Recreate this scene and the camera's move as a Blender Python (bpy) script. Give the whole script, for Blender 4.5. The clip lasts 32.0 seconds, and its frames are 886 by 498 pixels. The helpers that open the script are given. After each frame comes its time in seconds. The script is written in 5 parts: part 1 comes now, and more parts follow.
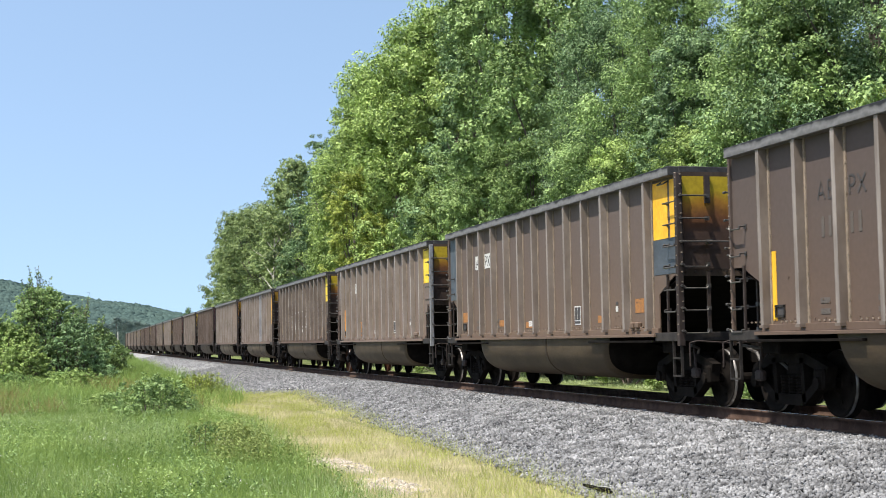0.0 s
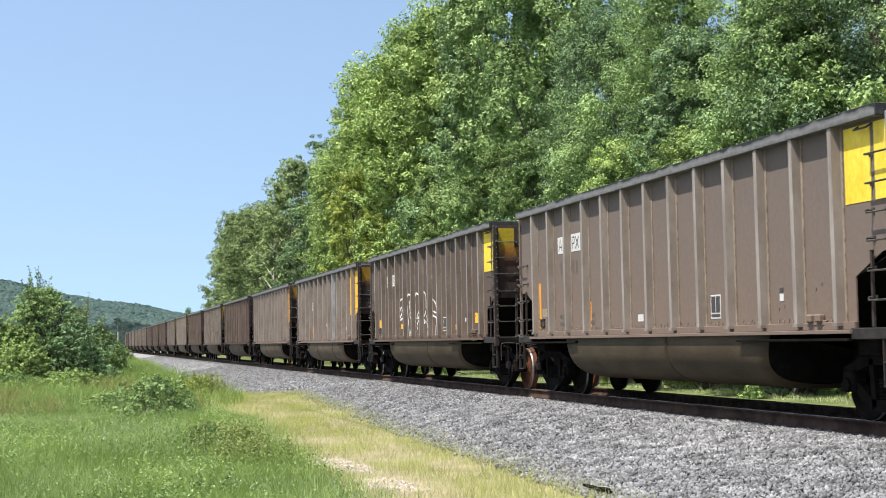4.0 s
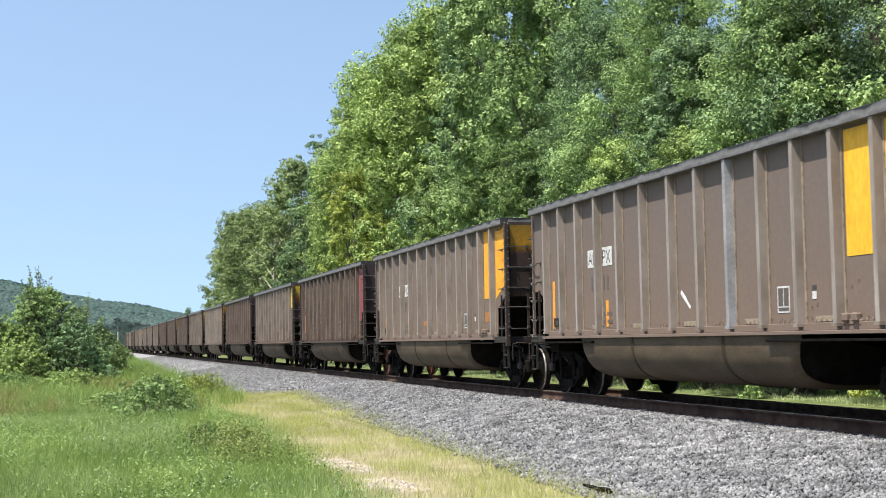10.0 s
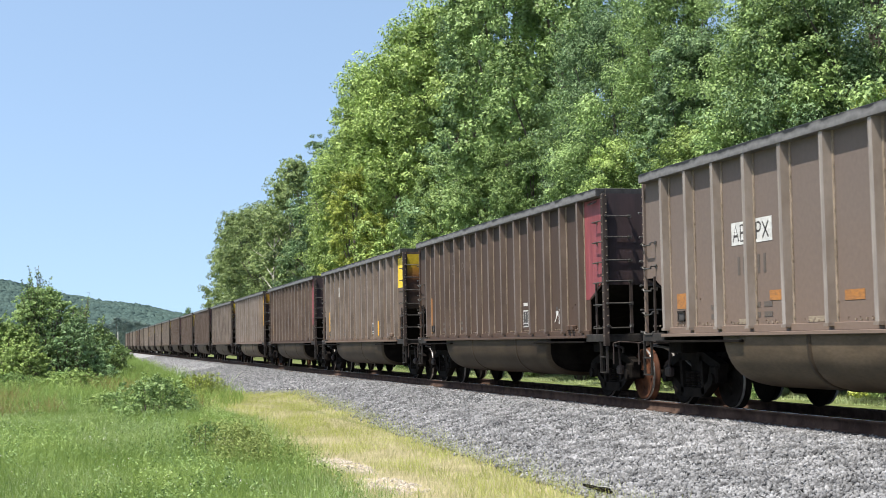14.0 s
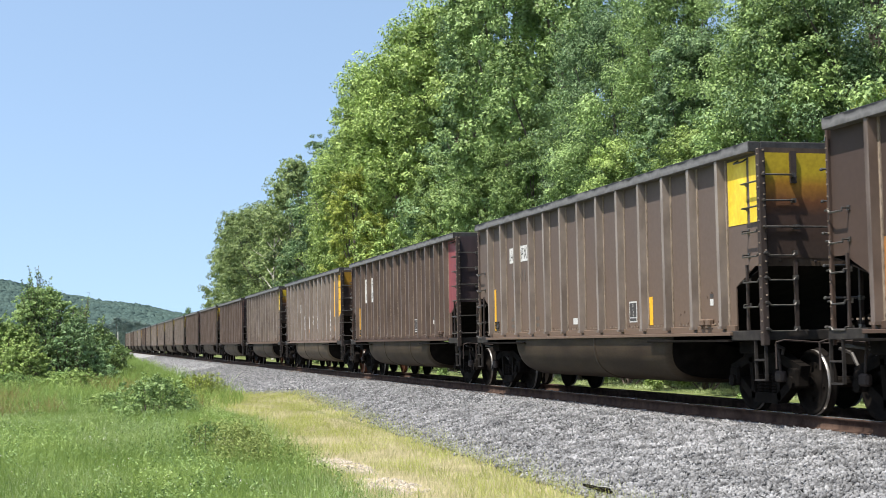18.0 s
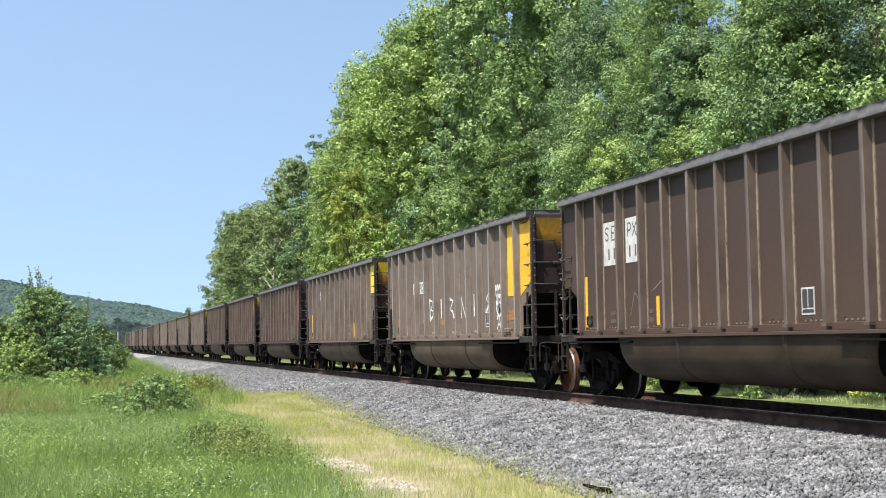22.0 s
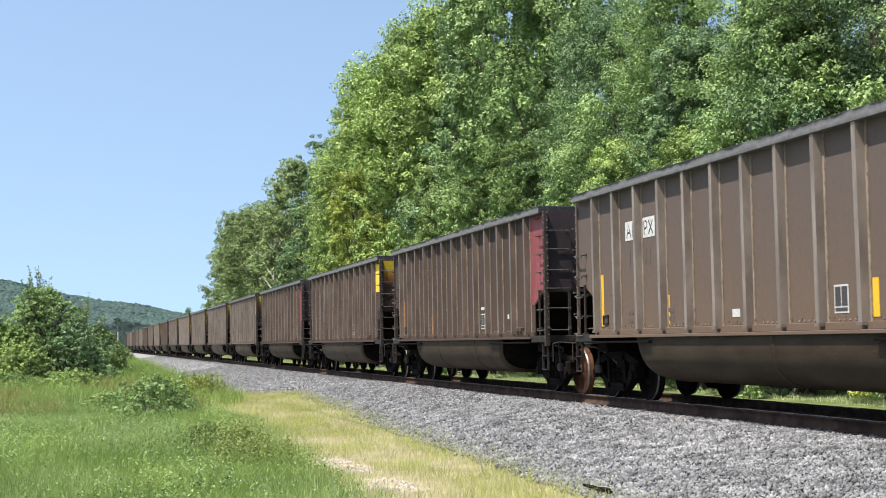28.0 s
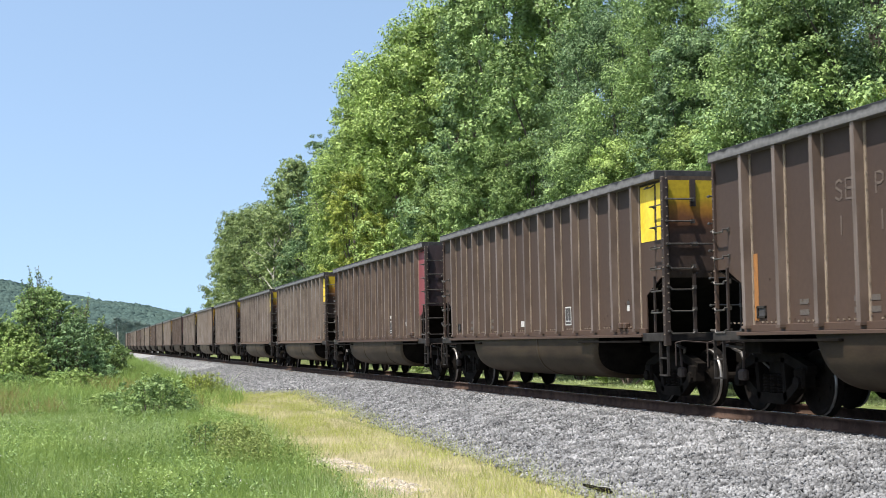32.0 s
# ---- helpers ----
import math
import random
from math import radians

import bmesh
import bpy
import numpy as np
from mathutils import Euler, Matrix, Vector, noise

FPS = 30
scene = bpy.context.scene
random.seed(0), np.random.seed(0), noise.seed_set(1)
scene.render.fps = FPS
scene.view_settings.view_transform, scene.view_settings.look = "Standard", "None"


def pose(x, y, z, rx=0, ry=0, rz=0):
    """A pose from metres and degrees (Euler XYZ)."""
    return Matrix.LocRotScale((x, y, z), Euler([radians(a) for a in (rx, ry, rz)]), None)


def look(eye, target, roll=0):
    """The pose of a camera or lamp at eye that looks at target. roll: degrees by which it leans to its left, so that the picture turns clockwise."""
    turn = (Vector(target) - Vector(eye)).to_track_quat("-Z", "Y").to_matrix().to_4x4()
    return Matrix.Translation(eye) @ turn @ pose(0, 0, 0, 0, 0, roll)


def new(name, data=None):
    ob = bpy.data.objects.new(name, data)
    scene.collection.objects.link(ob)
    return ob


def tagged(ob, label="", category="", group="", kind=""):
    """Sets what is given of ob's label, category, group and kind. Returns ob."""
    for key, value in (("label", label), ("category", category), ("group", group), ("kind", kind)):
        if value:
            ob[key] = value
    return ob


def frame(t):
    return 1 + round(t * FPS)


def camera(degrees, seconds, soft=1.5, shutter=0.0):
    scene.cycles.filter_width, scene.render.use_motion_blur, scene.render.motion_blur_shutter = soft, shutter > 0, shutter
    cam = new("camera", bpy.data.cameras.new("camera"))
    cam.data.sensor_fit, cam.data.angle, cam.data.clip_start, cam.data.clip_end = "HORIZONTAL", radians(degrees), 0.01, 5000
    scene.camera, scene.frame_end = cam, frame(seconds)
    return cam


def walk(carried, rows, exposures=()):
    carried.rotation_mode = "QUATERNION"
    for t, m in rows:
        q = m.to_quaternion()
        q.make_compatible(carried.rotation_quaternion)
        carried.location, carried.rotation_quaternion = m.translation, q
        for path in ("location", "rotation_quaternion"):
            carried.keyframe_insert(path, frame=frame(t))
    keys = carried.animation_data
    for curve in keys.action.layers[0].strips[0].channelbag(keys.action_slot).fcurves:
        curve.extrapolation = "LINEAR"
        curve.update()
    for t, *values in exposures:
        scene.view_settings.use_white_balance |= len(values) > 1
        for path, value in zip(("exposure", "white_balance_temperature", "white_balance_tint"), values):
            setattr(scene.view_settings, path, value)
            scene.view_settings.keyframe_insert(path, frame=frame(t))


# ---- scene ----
# The track runs along y, its centre line at x = 0, rail tops at z = 0; the train comes towards the camera.
CAR_PITCH, CAR_LENGTH, CARS = 16.18, 14.45, 33
CURVE_START, CURVE_RADIUS = 300.0, 700.0
EYE = Vector((-10.67, 0.0, 1.10))
AHEAD = Vector((math.cos(0.0661) * math.sin(0.2534), math.cos(0.0661) * math.cos(0.2534), math.sin(0.0661)))

cam = camera(35.19, 32.0, soft=0.9, shutter=0.15)
walk(cam, [(0.0, look(EYE, EYE + AHEAD * 50, -0.85)), (32.0, look(EYE, EYE + AHEAD * 50, -0.85))])

# ---- light ----
SUN_DIR = Vector((-1.0, -0.45, 2.3)).normalized()
world = bpy.data.worlds.new("sky")
scene.world = world
world.use_nodes = True
wn = world.node_tree
sky = wn.nodes.new("ShaderNodeTexSky")
sky.sky_type, sky.sun_disc = "NISHITA", False
sky.sun_elevation = math.asin(SUN_DIR.z)
sky.sun_rotation = math.atan2(SUN_DIR.x, SUN_DIR.y)
sky.air_density, sky.dust_density, sky.ozone_density, sky.altitude = 1.0, 0.6, 1.3, 100.0
air, lift = wn.nodes.new("ShaderNodeTexCoord"), wn.nodes.new("ShaderNodeVectorMath")
lift.operation = "ADD"
lift.inputs[1].default_value = (0, 0, 0.295)  # a clear, even sky right down to the horizon
wn.links.new(air.outputs["Generated"], lift.inputs[0])
wn.links.new(lift.outputs["Vector"], sky.inputs["Vector"])
back = wn.nodes["Background"]
back.inputs["Strength"].default_value = 0.15
tint = wn.nodes.new("ShaderNodeMixRGB")
tint.blend_type = "MULTIPLY"
tint.inputs["Fac"].default_value, tint.inputs["Color2"].default_value = 1.0, (1.27, 1.175, 1.01, 1)
wn.links.new(sky.outputs["Color"], tint.inputs["Color1"])
wn.links.new(tint.outputs["Color"], back.inputs["Color"])
sun = new("sun", bpy.data.lights.new("sun", "SUN"))
sun.data.energy, sun.data.angle, sun.data.color = 5.0, radians(0.53), (1.0, 0.93, 0.82)
sun.matrix_world = look((-40, 40, 80), Vector((-40, 40, 80)) - SUN_DIR)
scene.view_settings.exposure = 0.87


# ---- materials ----
def mat(name, a, b, scale=3.0, rough=0.7, metal=0.0, bump=0.15, fine=40.0, stretch=(1, 1, 1), island=0.0, spec=0.5, mix_pos=(0.35, 0.65), bump_dist=0.01, grain_share=0.35):
    """Two colours mixed by a coarse noise and shaded by a fine one, with a fine relief."""
    m = bpy.data.materials.new(name)
    m.use_nodes = True
    nt = m.node_tree
    n, l = nt.nodes, nt.links
    bsdf = n["Principled BSDF"]
    bsdf.inputs["Roughness"].default_value, bsdf.inputs["Metallic"].default_value = rough, metal
    bsdf.inputs["Specular IOR Level"].default_value = spec
    tc, mp, info = n.new("ShaderNodeTexCoord"), n.new("ShaderNodeMapping"), n.new("ShaderNodeObjectInfo")
    mp.inputs["Scale"].default_value = stretch
    l.new(tc.outputs["Object"], mp.inputs["Vector"])
    shift = n.new("ShaderNodeVectorMath")
    shift.operation = "MULTIPLY_ADD"
    shift.inputs[1].default_value = (17.0, 9.0, 5.0)
    l.new(info.outputs["Random"], shift.inputs[0])
    l.new(mp.outputs["Vector"], shift.inputs[2])
    big, small = n.new("ShaderNodeTexNoise"), n.new("ShaderNodeTexNoise")
    big.inputs["Scale"].default_value, big.inputs["Detail"].default_value = scale, 5
    small.inputs["Scale"].default_value, small.inputs["Detail"].default_value = fine, 3
    for t in (big, small):
        l.new(shift.outputs["Vector"], t.inputs["Vector"])
    ramp = n.new("ShaderNodeValToRGB")
    ramp.color_ramp.elements[0].position, ramp.color_ramp.elements[1].position = mix_pos
    ramp.color_ramp.elements[0].color, ramp.color_ramp.elements[1].color = (*a, 1), (*b, 1)
    l.new(big.outputs["Fac"], ramp.inputs["Fac"])
    grain = n.new("ShaderNodeMixRGB")
    grain.blend_type = "OVERLAY"
    grain.inputs["Fac"].default_value = grain_share
    l.new(ramp.outputs["Color"], grain.inputs["Color1"])
    l.new(small.outputs["Fac"], grain.inputs["Color2"])
    out = grain.outputs["Color"]
    if island:
        geo, hsv = n.new("ShaderNodeNewGeometry"), n.new("ShaderNodeHueSaturation")
        rng = n.new("ShaderNodeMapRange")
        rng.inputs["To Min"].default_value, rng.inputs["To Max"].default_value = 1 - island, 1 + island
        l.new(geo.outputs["Random Per Island"], rng.inputs["Value"])
        l.new(rng.outputs["Result"], hsv.inputs["Value"])
        l.new(out, hsv.inputs["Color"])
        out = hsv.outputs["Color"]
    l.new(out, bsdf.inputs["Base Color"])
    if bump:
        bp = n.new("ShaderNodeBump")
        bp.inputs["Strength"].default_value, bp.inputs["Distance"].default_value = bump, bump_dist
        l.new(small.outputs["Fac"], bp.inputs["Height"])
        l.new(bp.outputs["Normal"], bsdf.inputs["Normal"])
    return m


def leaf_mat(name, a, b, through_light=0.35, rough=0.45, spread=0.35):
    """Leaves: two greens told apart leaf by leaf, some light passing through."""
    m = bpy.data.materials.new(name)
    m.use_nodes = True
    nt = m.node_tree
    n, l = nt.nodes, nt.links
    bsdf, end = n["Principled BSDF"], n["Material Output"]
    bsdf.inputs["Roughness"].default_value = rough
    bsdf.inputs["Specular IOR Level"].default_value = 0.25
    geo, info, tc = n.new("ShaderNodeNewGeometry"), n.new("ShaderNodeObjectInfo"), n.new("ShaderNodeTexCoord")
    noise_tex = n.new("ShaderNodeTexNoise")
    noise_tex.inputs["Scale"].default_value = 0.45
    l.new(tc.outputs["Object"], noise_tex.inputs["Vector"])
    add = n.new("ShaderNodeMath")
    add.operation = "MULTIPLY_ADD"
    add.inputs[1].default_value = 0.5
    l.new(geo.outputs["Random Per Island"], add.inputs[0])
    l.new(noise_tex.outputs["Fac"], add.inputs[2])
    ramp = n.new("ShaderNodeValToRGB")
    ramp.color_ramp.elements[0].position, ramp.color_ramp.elements[1].position = 0.45, 1.0
    ramp.color_ramp.elements[0].color, ramp.color_ramp.elements[1].color = (*a, 1), (*b, 1)
    l.new(add.outputs["Value"], ramp.inputs["Fac"])
    hsv = n.new("ShaderNodeHueSaturation")
    rng = n.new("ShaderNodeMapRange")
    rng.inputs["To Min"].default_value, rng.inputs["To Max"].default_value = 1 - spread, 1 + spread
    l.new(info.outputs["Random"], rng.inputs["Value"])
    l.new(rng.outputs["Result"], hsv.inputs["Value"])
    l.new(ramp.outputs["Color"], hsv.inputs["Color"])
    l.new(hsv.outputs["Color"], bsdf.inputs["Base Color"])
    thru, mix = n.new("ShaderNodeBsdfTranslucent"), n.new("ShaderNodeMixShader")
    l.new(hsv.outputs["Color"], thru.inputs["Color"])
    mix.inputs["Fac"].default_value = through_light
    l.new(bsdf.outputs["BSDF"], mix.inputs[1])
    l.new(thru.outputs["BSDF"], mix.inputs[2])
    l.new(mix.outputs["Shader"], end.inputs["Surface"])
    return m


def layered_mat(name, low, high, stops, rough=0.7, ragged=0.16, scale=2.2, grain_share=0.4):
    """Weathered paint whose tones change with height, from low to high, along a ragged line."""
    m = bpy.data.materials.new(name)
    m.use_nodes = True
    n, l = m.node_tree.nodes, m.node_tree.links
    bsdf = n["Principled BSDF"]
    bsdf.inputs["Roughness"].default_value, bsdf.inputs["Specular IOR Level"].default_value = rough, 0.25
    tc, sep, span = n.new("ShaderNodeTexCoord"), n.new("ShaderNodeSeparateXYZ"), n.new("ShaderNodeMapRange")
    span.inputs["From Min"].default_value, span.inputs["From Max"].default_value = low, high
    l.new(tc.outputs["Object"], sep.inputs["Vector"])
    l.new(sep.outputs["Z"], span.inputs["Value"])
    info, shift = n.new("ShaderNodeObjectInfo"), n.new("ShaderNodeVectorMath")
    shift.operation = "MULTIPLY_ADD"
    shift.inputs[1].default_value = (19.0, 7.0, 11.0)
    l.new(info.outputs["Random"], shift.inputs[0])
    l.new(tc.outputs["Object"], shift.inputs[2])
    rag, add, ramp = n.new("ShaderNodeTexNoise"), n.new("ShaderNodeMath"), n.new("ShaderNodeValToRGB")
    rag.inputs["Scale"].default_value, rag.inputs["Detail"].default_value = scale, 6
    l.new(shift.outputs["Vector"], rag.inputs["Vector"])
    centre = n.new("ShaderNodeMath")
    centre.operation = "MULTIPLY_ADD"
    centre.inputs[1].default_value, centre.inputs[2].default_value = ragged * 2, -ragged
    l.new(rag.outputs["Fac"], centre.inputs[0])
    l.new(span.outputs["Result"], add.inputs[0])
    l.new(centre.outputs["Value"], add.inputs[1])
    marks = ramp.color_ramp.elements
    for k, (at, tone) in enumerate(stops):
        e = marks[k] if k < 2 else marks.new(at)
        e.position, e.color = at, (*tone, 1)
    l.new(add.outputs["Value"], ramp.inputs["Fac"])
    fine, mix = n.new("ShaderNodeTexNoise"), n.new("ShaderNodeMixRGB")
    fine.inputs["Scale"].default_value, fine.inputs["Detail"].default_value = 14, 4
    l.new(shift.outputs["Vector"], fine.inputs["Vector"])
    mix.blend_type = "OVERLAY"
    mix.inputs["Fac"].default_value = grain_share
    l.new(ramp.outputs["Color"], mix.inputs["Color1"])
    l.new(fine.outputs["Fac"], mix.inputs["Color2"])
    l.new(mix.outputs["Color"], bsdf.inputs["Base Color"])
    return m


STREAK = (2.2, 2.2, 0.35)
BLOTCH = (1.0, 1.0, 0.55)
TAUPE = layered_mat("taupe_steel", 1.2, 3.7, ((0.0, (0.120, 0.083, 0.0605)), (0.3, (0.108, 0.078, 0.0616)), (0.65, (0.098, 0.074, 0.0637)), (1.0, (0.092, 0.072, 0.0648))), 0.72, 0.22, 0.7, 0.14)
GREIGE = layered_mat("grey_taupe_steel", 1.2, 3.7, ((0.0, (0.147, 0.108, 0.0864)), (0.3, (0.139, 0.105, 0.0875)), (0.65, (0.129, 0.102, 0.0896)), (1.0, (0.122, 0.097, 0.0875))), 0.72, 0.22, 0.7, 0.14)
UMBER = layered_mat("umber_steel", 1.2, 3.7, ((0.0, (0.100, 0.068, 0.0508)), (0.3, (0.088, 0.062, 0.0497)), (0.65, (0.078, 0.059, 0.0518)), (1.0, (0.073, 0.056, 0.0518))), 0.72, 0.22, 0.7, 0.14)
BROWN = layered_mat("dark_brown_steel", 1.2, 3.7, ((0.0, (0.065, 0.041, 0.0302)), (0.3, (0.057, 0.037, 0.0281)), (0.65, (0.051, 0.034, 0.0275)), (1.0, (0.046, 0.032, 0.0281))), 0.7, 0.22, 0.7, 0.14)
RIB_TONE = {TAUPE: mat("taupe_rib", (0.100, 0.077, 0.061), (0.17, 0.138, 0.115), 2.0, 0.65, 0, 0.08, 14, BLOTCH, grain_share=0.2), GREIGE: mat("grey_taupe_rib", (0.145, 0.115, 0.092), (0.205, 0.172, 0.147), 2.0, 0.65, 0, 0.08, 14, BLOTCH, grain_share=0.2), BROWN: mat("brown_rib", (0.062, 0.040, 0.029), (0.11, 0.078, 0.060), 2.0, 0.65, 0, 0.08, 14, BLOTCH, grain_share=0.2)}
RIB_TONE[UMBER] = mat("umber_rib", (0.082, 0.061, 0.047), (0.14, 0.112, 0.092), 2.0, 0.65, 0, 0.08, 14, BLOTCH, grain_share=0.2)
# Outward rib faces: wear plus a sunlit brightness, both put into the colour.
RIB_EDGE = {TAUPE: mat("worn_lit_taupe_edge", (0.125, 0.102, 0.086), (0.23, 0.20, 0.18), 2.2, 0.6, 0, 0.06, 12, STREAK), GREIGE: mat("worn_lit_greige_edge", (0.16, 0.135, 0.117), (0.27, 0.24, 0.22), 2.2, 0.6, 0, 0.06, 12, STREAK), BROWN: mat("worn_lit_brown_edge", (0.07, 0.05, 0.04), (0.16, 0.128, 0.112), 2.2, 0.6, 0, 0.06, 12, STREAK)}
RIB_EDGE[UMBER] = RIB_EDGE[TAUPE]
CHORD = layered_mat("worn_grey_steel", 3.70, 3.85, ((0.0, (0.09, 0.087, 0.086)), (0.45, (0.15, 0.148, 0.15)), (0.72, (0.10, 0.098, 0.098)), (0.86, (0.016, 0.016, 0.017))), 0.6, 0.55, 3.2)
# End paints: rust and soot downwards, with the end's shade mixed into the tones.
END_YELLOW = layered_mat("sooty_shaded_yellow_end", 2.1, 3.7, ((0.0, (0.033, 0.023, 0.019)), (0.44, (0.042, 0.024, 0.018)), (0.58, (0.10, 0.04, 0.015)), (0.70, (0.23, 0.11, 0.014)), (0.82, (0.31, 0.225, 0.012))), 0.7, 0.12, 1.6)
END_GOLD = layered_mat("sooty_shaded_gold_end", 2.1, 3.7, ((0.0, (0.03, 0.02, 0.017)), (0.60, (0.033, 0.02, 0.017)), (0.66, (0.10, 0.05, 0.008)), (0.74, (0.24, 0.125, 0.008)), (1.0, (0.15, 0.085, 0.008))), 0.7, 0.10, 1.4)
TUB_PAINT = mat("dusty_tub_steel", (0.042, 0.030, 0.018), (0.067, 0.050, 0.030), 1.1, 0.7, 0, 0.05, 12, (1, 1, 3), spec=0.2)
TUB_DARK = mat("dark_tub_steel", (0.027, 0.018, 0.011), (0.046, 0.033, 0.020), 1.1, 0.7, 0, 0.05, 12, (1, 1, 3), spec=0.2)
TUB_PALE = mat("pale_tub_steel", (0.059, 0.044, 0.028), (0.092, 0.069, 0.045), 1.1, 0.7, 0, 0.05, 12, (1, 1, 3), spec=0.2)
ORANGE_FADED = mat("faded_orange_paint", (0.21, 0.095, 0.032), (0.34, 0.14, 0.028), 5, 0.7, 0, 0.05, 14)
STEP_STEEL = mat("dark_step_steel", (0.016, 0.014, 0.013), (0.034, 0.03, 0.027), 6, 0.7, 0, 0.05, 30, spec=0.2)
# Grimy, and near-black because under-car shade is put into its colour.
DARK = mat("grimy_shaded_black_steel", (0.005, 0.0042, 0.0036), (0.011, 0.0092, 0.008), 5, 0.9, 0, 0.1, 30, spec=0.06)
FLANGE = mat("dusty_rivet_flange", (0.16, 0.125, 0.092), (0.25, 0.2, 0.155), 3, 0.75, 0, 0.05, 20)
POST_STEEL = mat("grimy_post_steel", (0.022, 0.016, 0.014), (0.042, 0.031, 0.027), 3, 0.7, 0, 0.08, 25, spec=0.25)
RUNG_STEEL = mat("rung_steel", (0.034, 0.031, 0.029), (0.07, 0.065, 0.06), 8, 0.5, 0.2, 0.05, 30)
SILVER_GREY = mat("pale_grey_steel", (0.2, 0.2, 0.21), (0.27, 0.27, 0.28), 2, 0.6, 0.1, 0.05, 20)
SILVER = mat("silver_paint", (0.15, 0.152, 0.16), (0.22, 0.222, 0.23), 3, 0.5, 0.2, 0.05, 20)
YELLOW = mat("lemon_yellow_paint", (0.62, 0.44, 0.022), (0.72, 0.53, 0.045), 2, 0.6, 0, 0.05, 12)
GOLD = mat("golden_yellow_paint", (0.64, 0.335, 0.012), (0.74, 0.41, 0.025), 2, 0.6, 0, 0.05, 12)
AMBER = mat("amber_paint", (0.6, 0.26, 0.01), (0.7, 0.33, 0.02), 2, 0.6, 0, 0.05, 12)
ORANGE = mat("orange_paint", (0.55, 0.21, 0.02), (0.66, 0.29, 0.03), 3, 0.65, 0, 0.05, 12)
RED = mat("faded_red_paint", (0.16, 0.03, 0.037), (0.22, 0.05, 0.057), 2, 0.6, 0, 0.05, 12, STREAK)
SLATE = mat("slate_blue_paint", (0.042, 0.053, 0.066), (0.07, 0.083, 0.098), 2, 0.55, 0, 0.05, 12)
WHITE = mat("white_paint", (0.42, 0.42, 0.41), (0.54, 0.54, 0.53), 4, 0.6, 0, 0.03, 25)
SPRAY = mat("white_spray_paint", (0.5, 0.5, 0.49), (0.72, 0.72, 0.71), 5, 0.6, 0, 0.03, 25)
INK = mat("dark_ink", (0.03, 0.028, 0.028), (0.05, 0.045, 0.045), 6, 0.7, 0, 0.03, 25)
GHOST_INK = mat("ghost_lettering", (0.078, 0.057, 0.046), (0.108, 0.082, 0.068), 6, 0.7, 0, 0.03, 25)
FADED_INK = mat("faded_ink", (0.063, 0.052, 0.045), (0.092, 0.077, 0.066), 6, 0.7, 0, 0.03, 25)
WHEEL_STEEL = mat("bright_wheel_steel", (0.12, 0.115, 0.11), (0.26, 0.25, 0.24), 6, 0.42, 0.6, 0.05, 30)
# Two end-wall paints whose dark tone includes the shade between the cars.
MAROON_SHADED = mat("grimy_shaded_maroon_paint", (0.014, 0.007, 0.008), (0.027, 0.013, 0.015), 2, 0.7, 0, 0.05, 12, STREAK)
SOOTY_SHADED = mat("sooty_shaded_brown_steel", (0.036, 0.025, 0.018), (0.066, 0.047, 0.034), 1.5, 0.8, 0, 0.06, 10, STREAK, spec=0.2)
CREAM = mat("cream_paint", (0.19, 0.155, 0.11), (0.26, 0.215, 0.155), 3, 0.7, 0, 0.05, 20)
WHEEL_RUST = mat("rusty_wheel_steel", (0.04, 0.015, 0.008), (0.08, 0.03, 0.013), 6, 0.8, 0, 0.1, 30, spec=0.2)
COAL = mat("coal_dust", (0.012, 0.012, 0.013), (0.03, 0.03, 0.03), 8, 0.85, 0, 0.5, 30)
RAIL_TOP = mat("polished_rail", (0.45, 0.44, 0.43), (0.6, 0.59, 0.57), 6, 0.25, 0.9, 0.02, 40)
# Rust tone held low: the train's shade on the rail is coloured in.
RAIL_SIDE = mat("shaded_rusty_rail", (0.035, 0.022, 0.017), (0.08, 0.052, 0.04), 4, 0.9, 0, 0.2, 40, spec=0.1)
TIE_WOOD = mat("weathered_tie", (0.05, 0.035, 0.028), (0.12, 0.085, 0.065), 5, 0.9, 0, 0.3, 30, (1, 6, 1))
STONE = mat("ballast_stone", (0.092, 0.094, 0.099), (0.22, 0.224, 0.233), 3.0, 0.85, 0, 0.3, 60, island=0.5, spec=0.2)
GRAVEL = mat("ballast_gravel", (0.15, 0.152, 0.156), (0.32, 0.322, 0.328), 5, 0.95, 0, 1.0, 22, mix_pos=(0.36, 0.64), bump_dist=0.04, spec=0.1)
RUSTY_GRIT = mat("rusty_grit", (0.09, 0.06, 0.045), (0.2, 0.14, 0.11), 7, 0.95, 0, 0.8, 40, bump_dist=0.02, spec=0.1)
PALE_STONE = mat("pale_gravel", (0.26, 0.225, 0.18), (0.38, 0.34, 0.29), 4, 0.9, 0, 0.3, 60, island=0.4)
SOIL = mat("grassy_soil", (0.08, 0.108, 0.036), (0.14, 0.16, 0.068), 0.8, 0.95, 0, 0.8, 12, bump_dist=0.05, spec=0.1)
DRY_SOIL = mat("dry_earth", (0.24, 0.205, 0.11), (0.34, 0.295, 0.175), 2.0, 0.95, 0, 0.6, 14, bump_dist=0.03)
BARK = mat("tree_bark", (0.07, 0.055, 0.045), (0.16, 0.13, 0.11), 3, 0.9, 0, 0.6, 14, (3, 3, 0.6), bump_dist=0.03)
PALE_BARK = mat("pale_bark", (0.38, 0.35, 0.31), (0.55, 0.52, 0.47), 2, 0.85, 0, 0.3, 14)
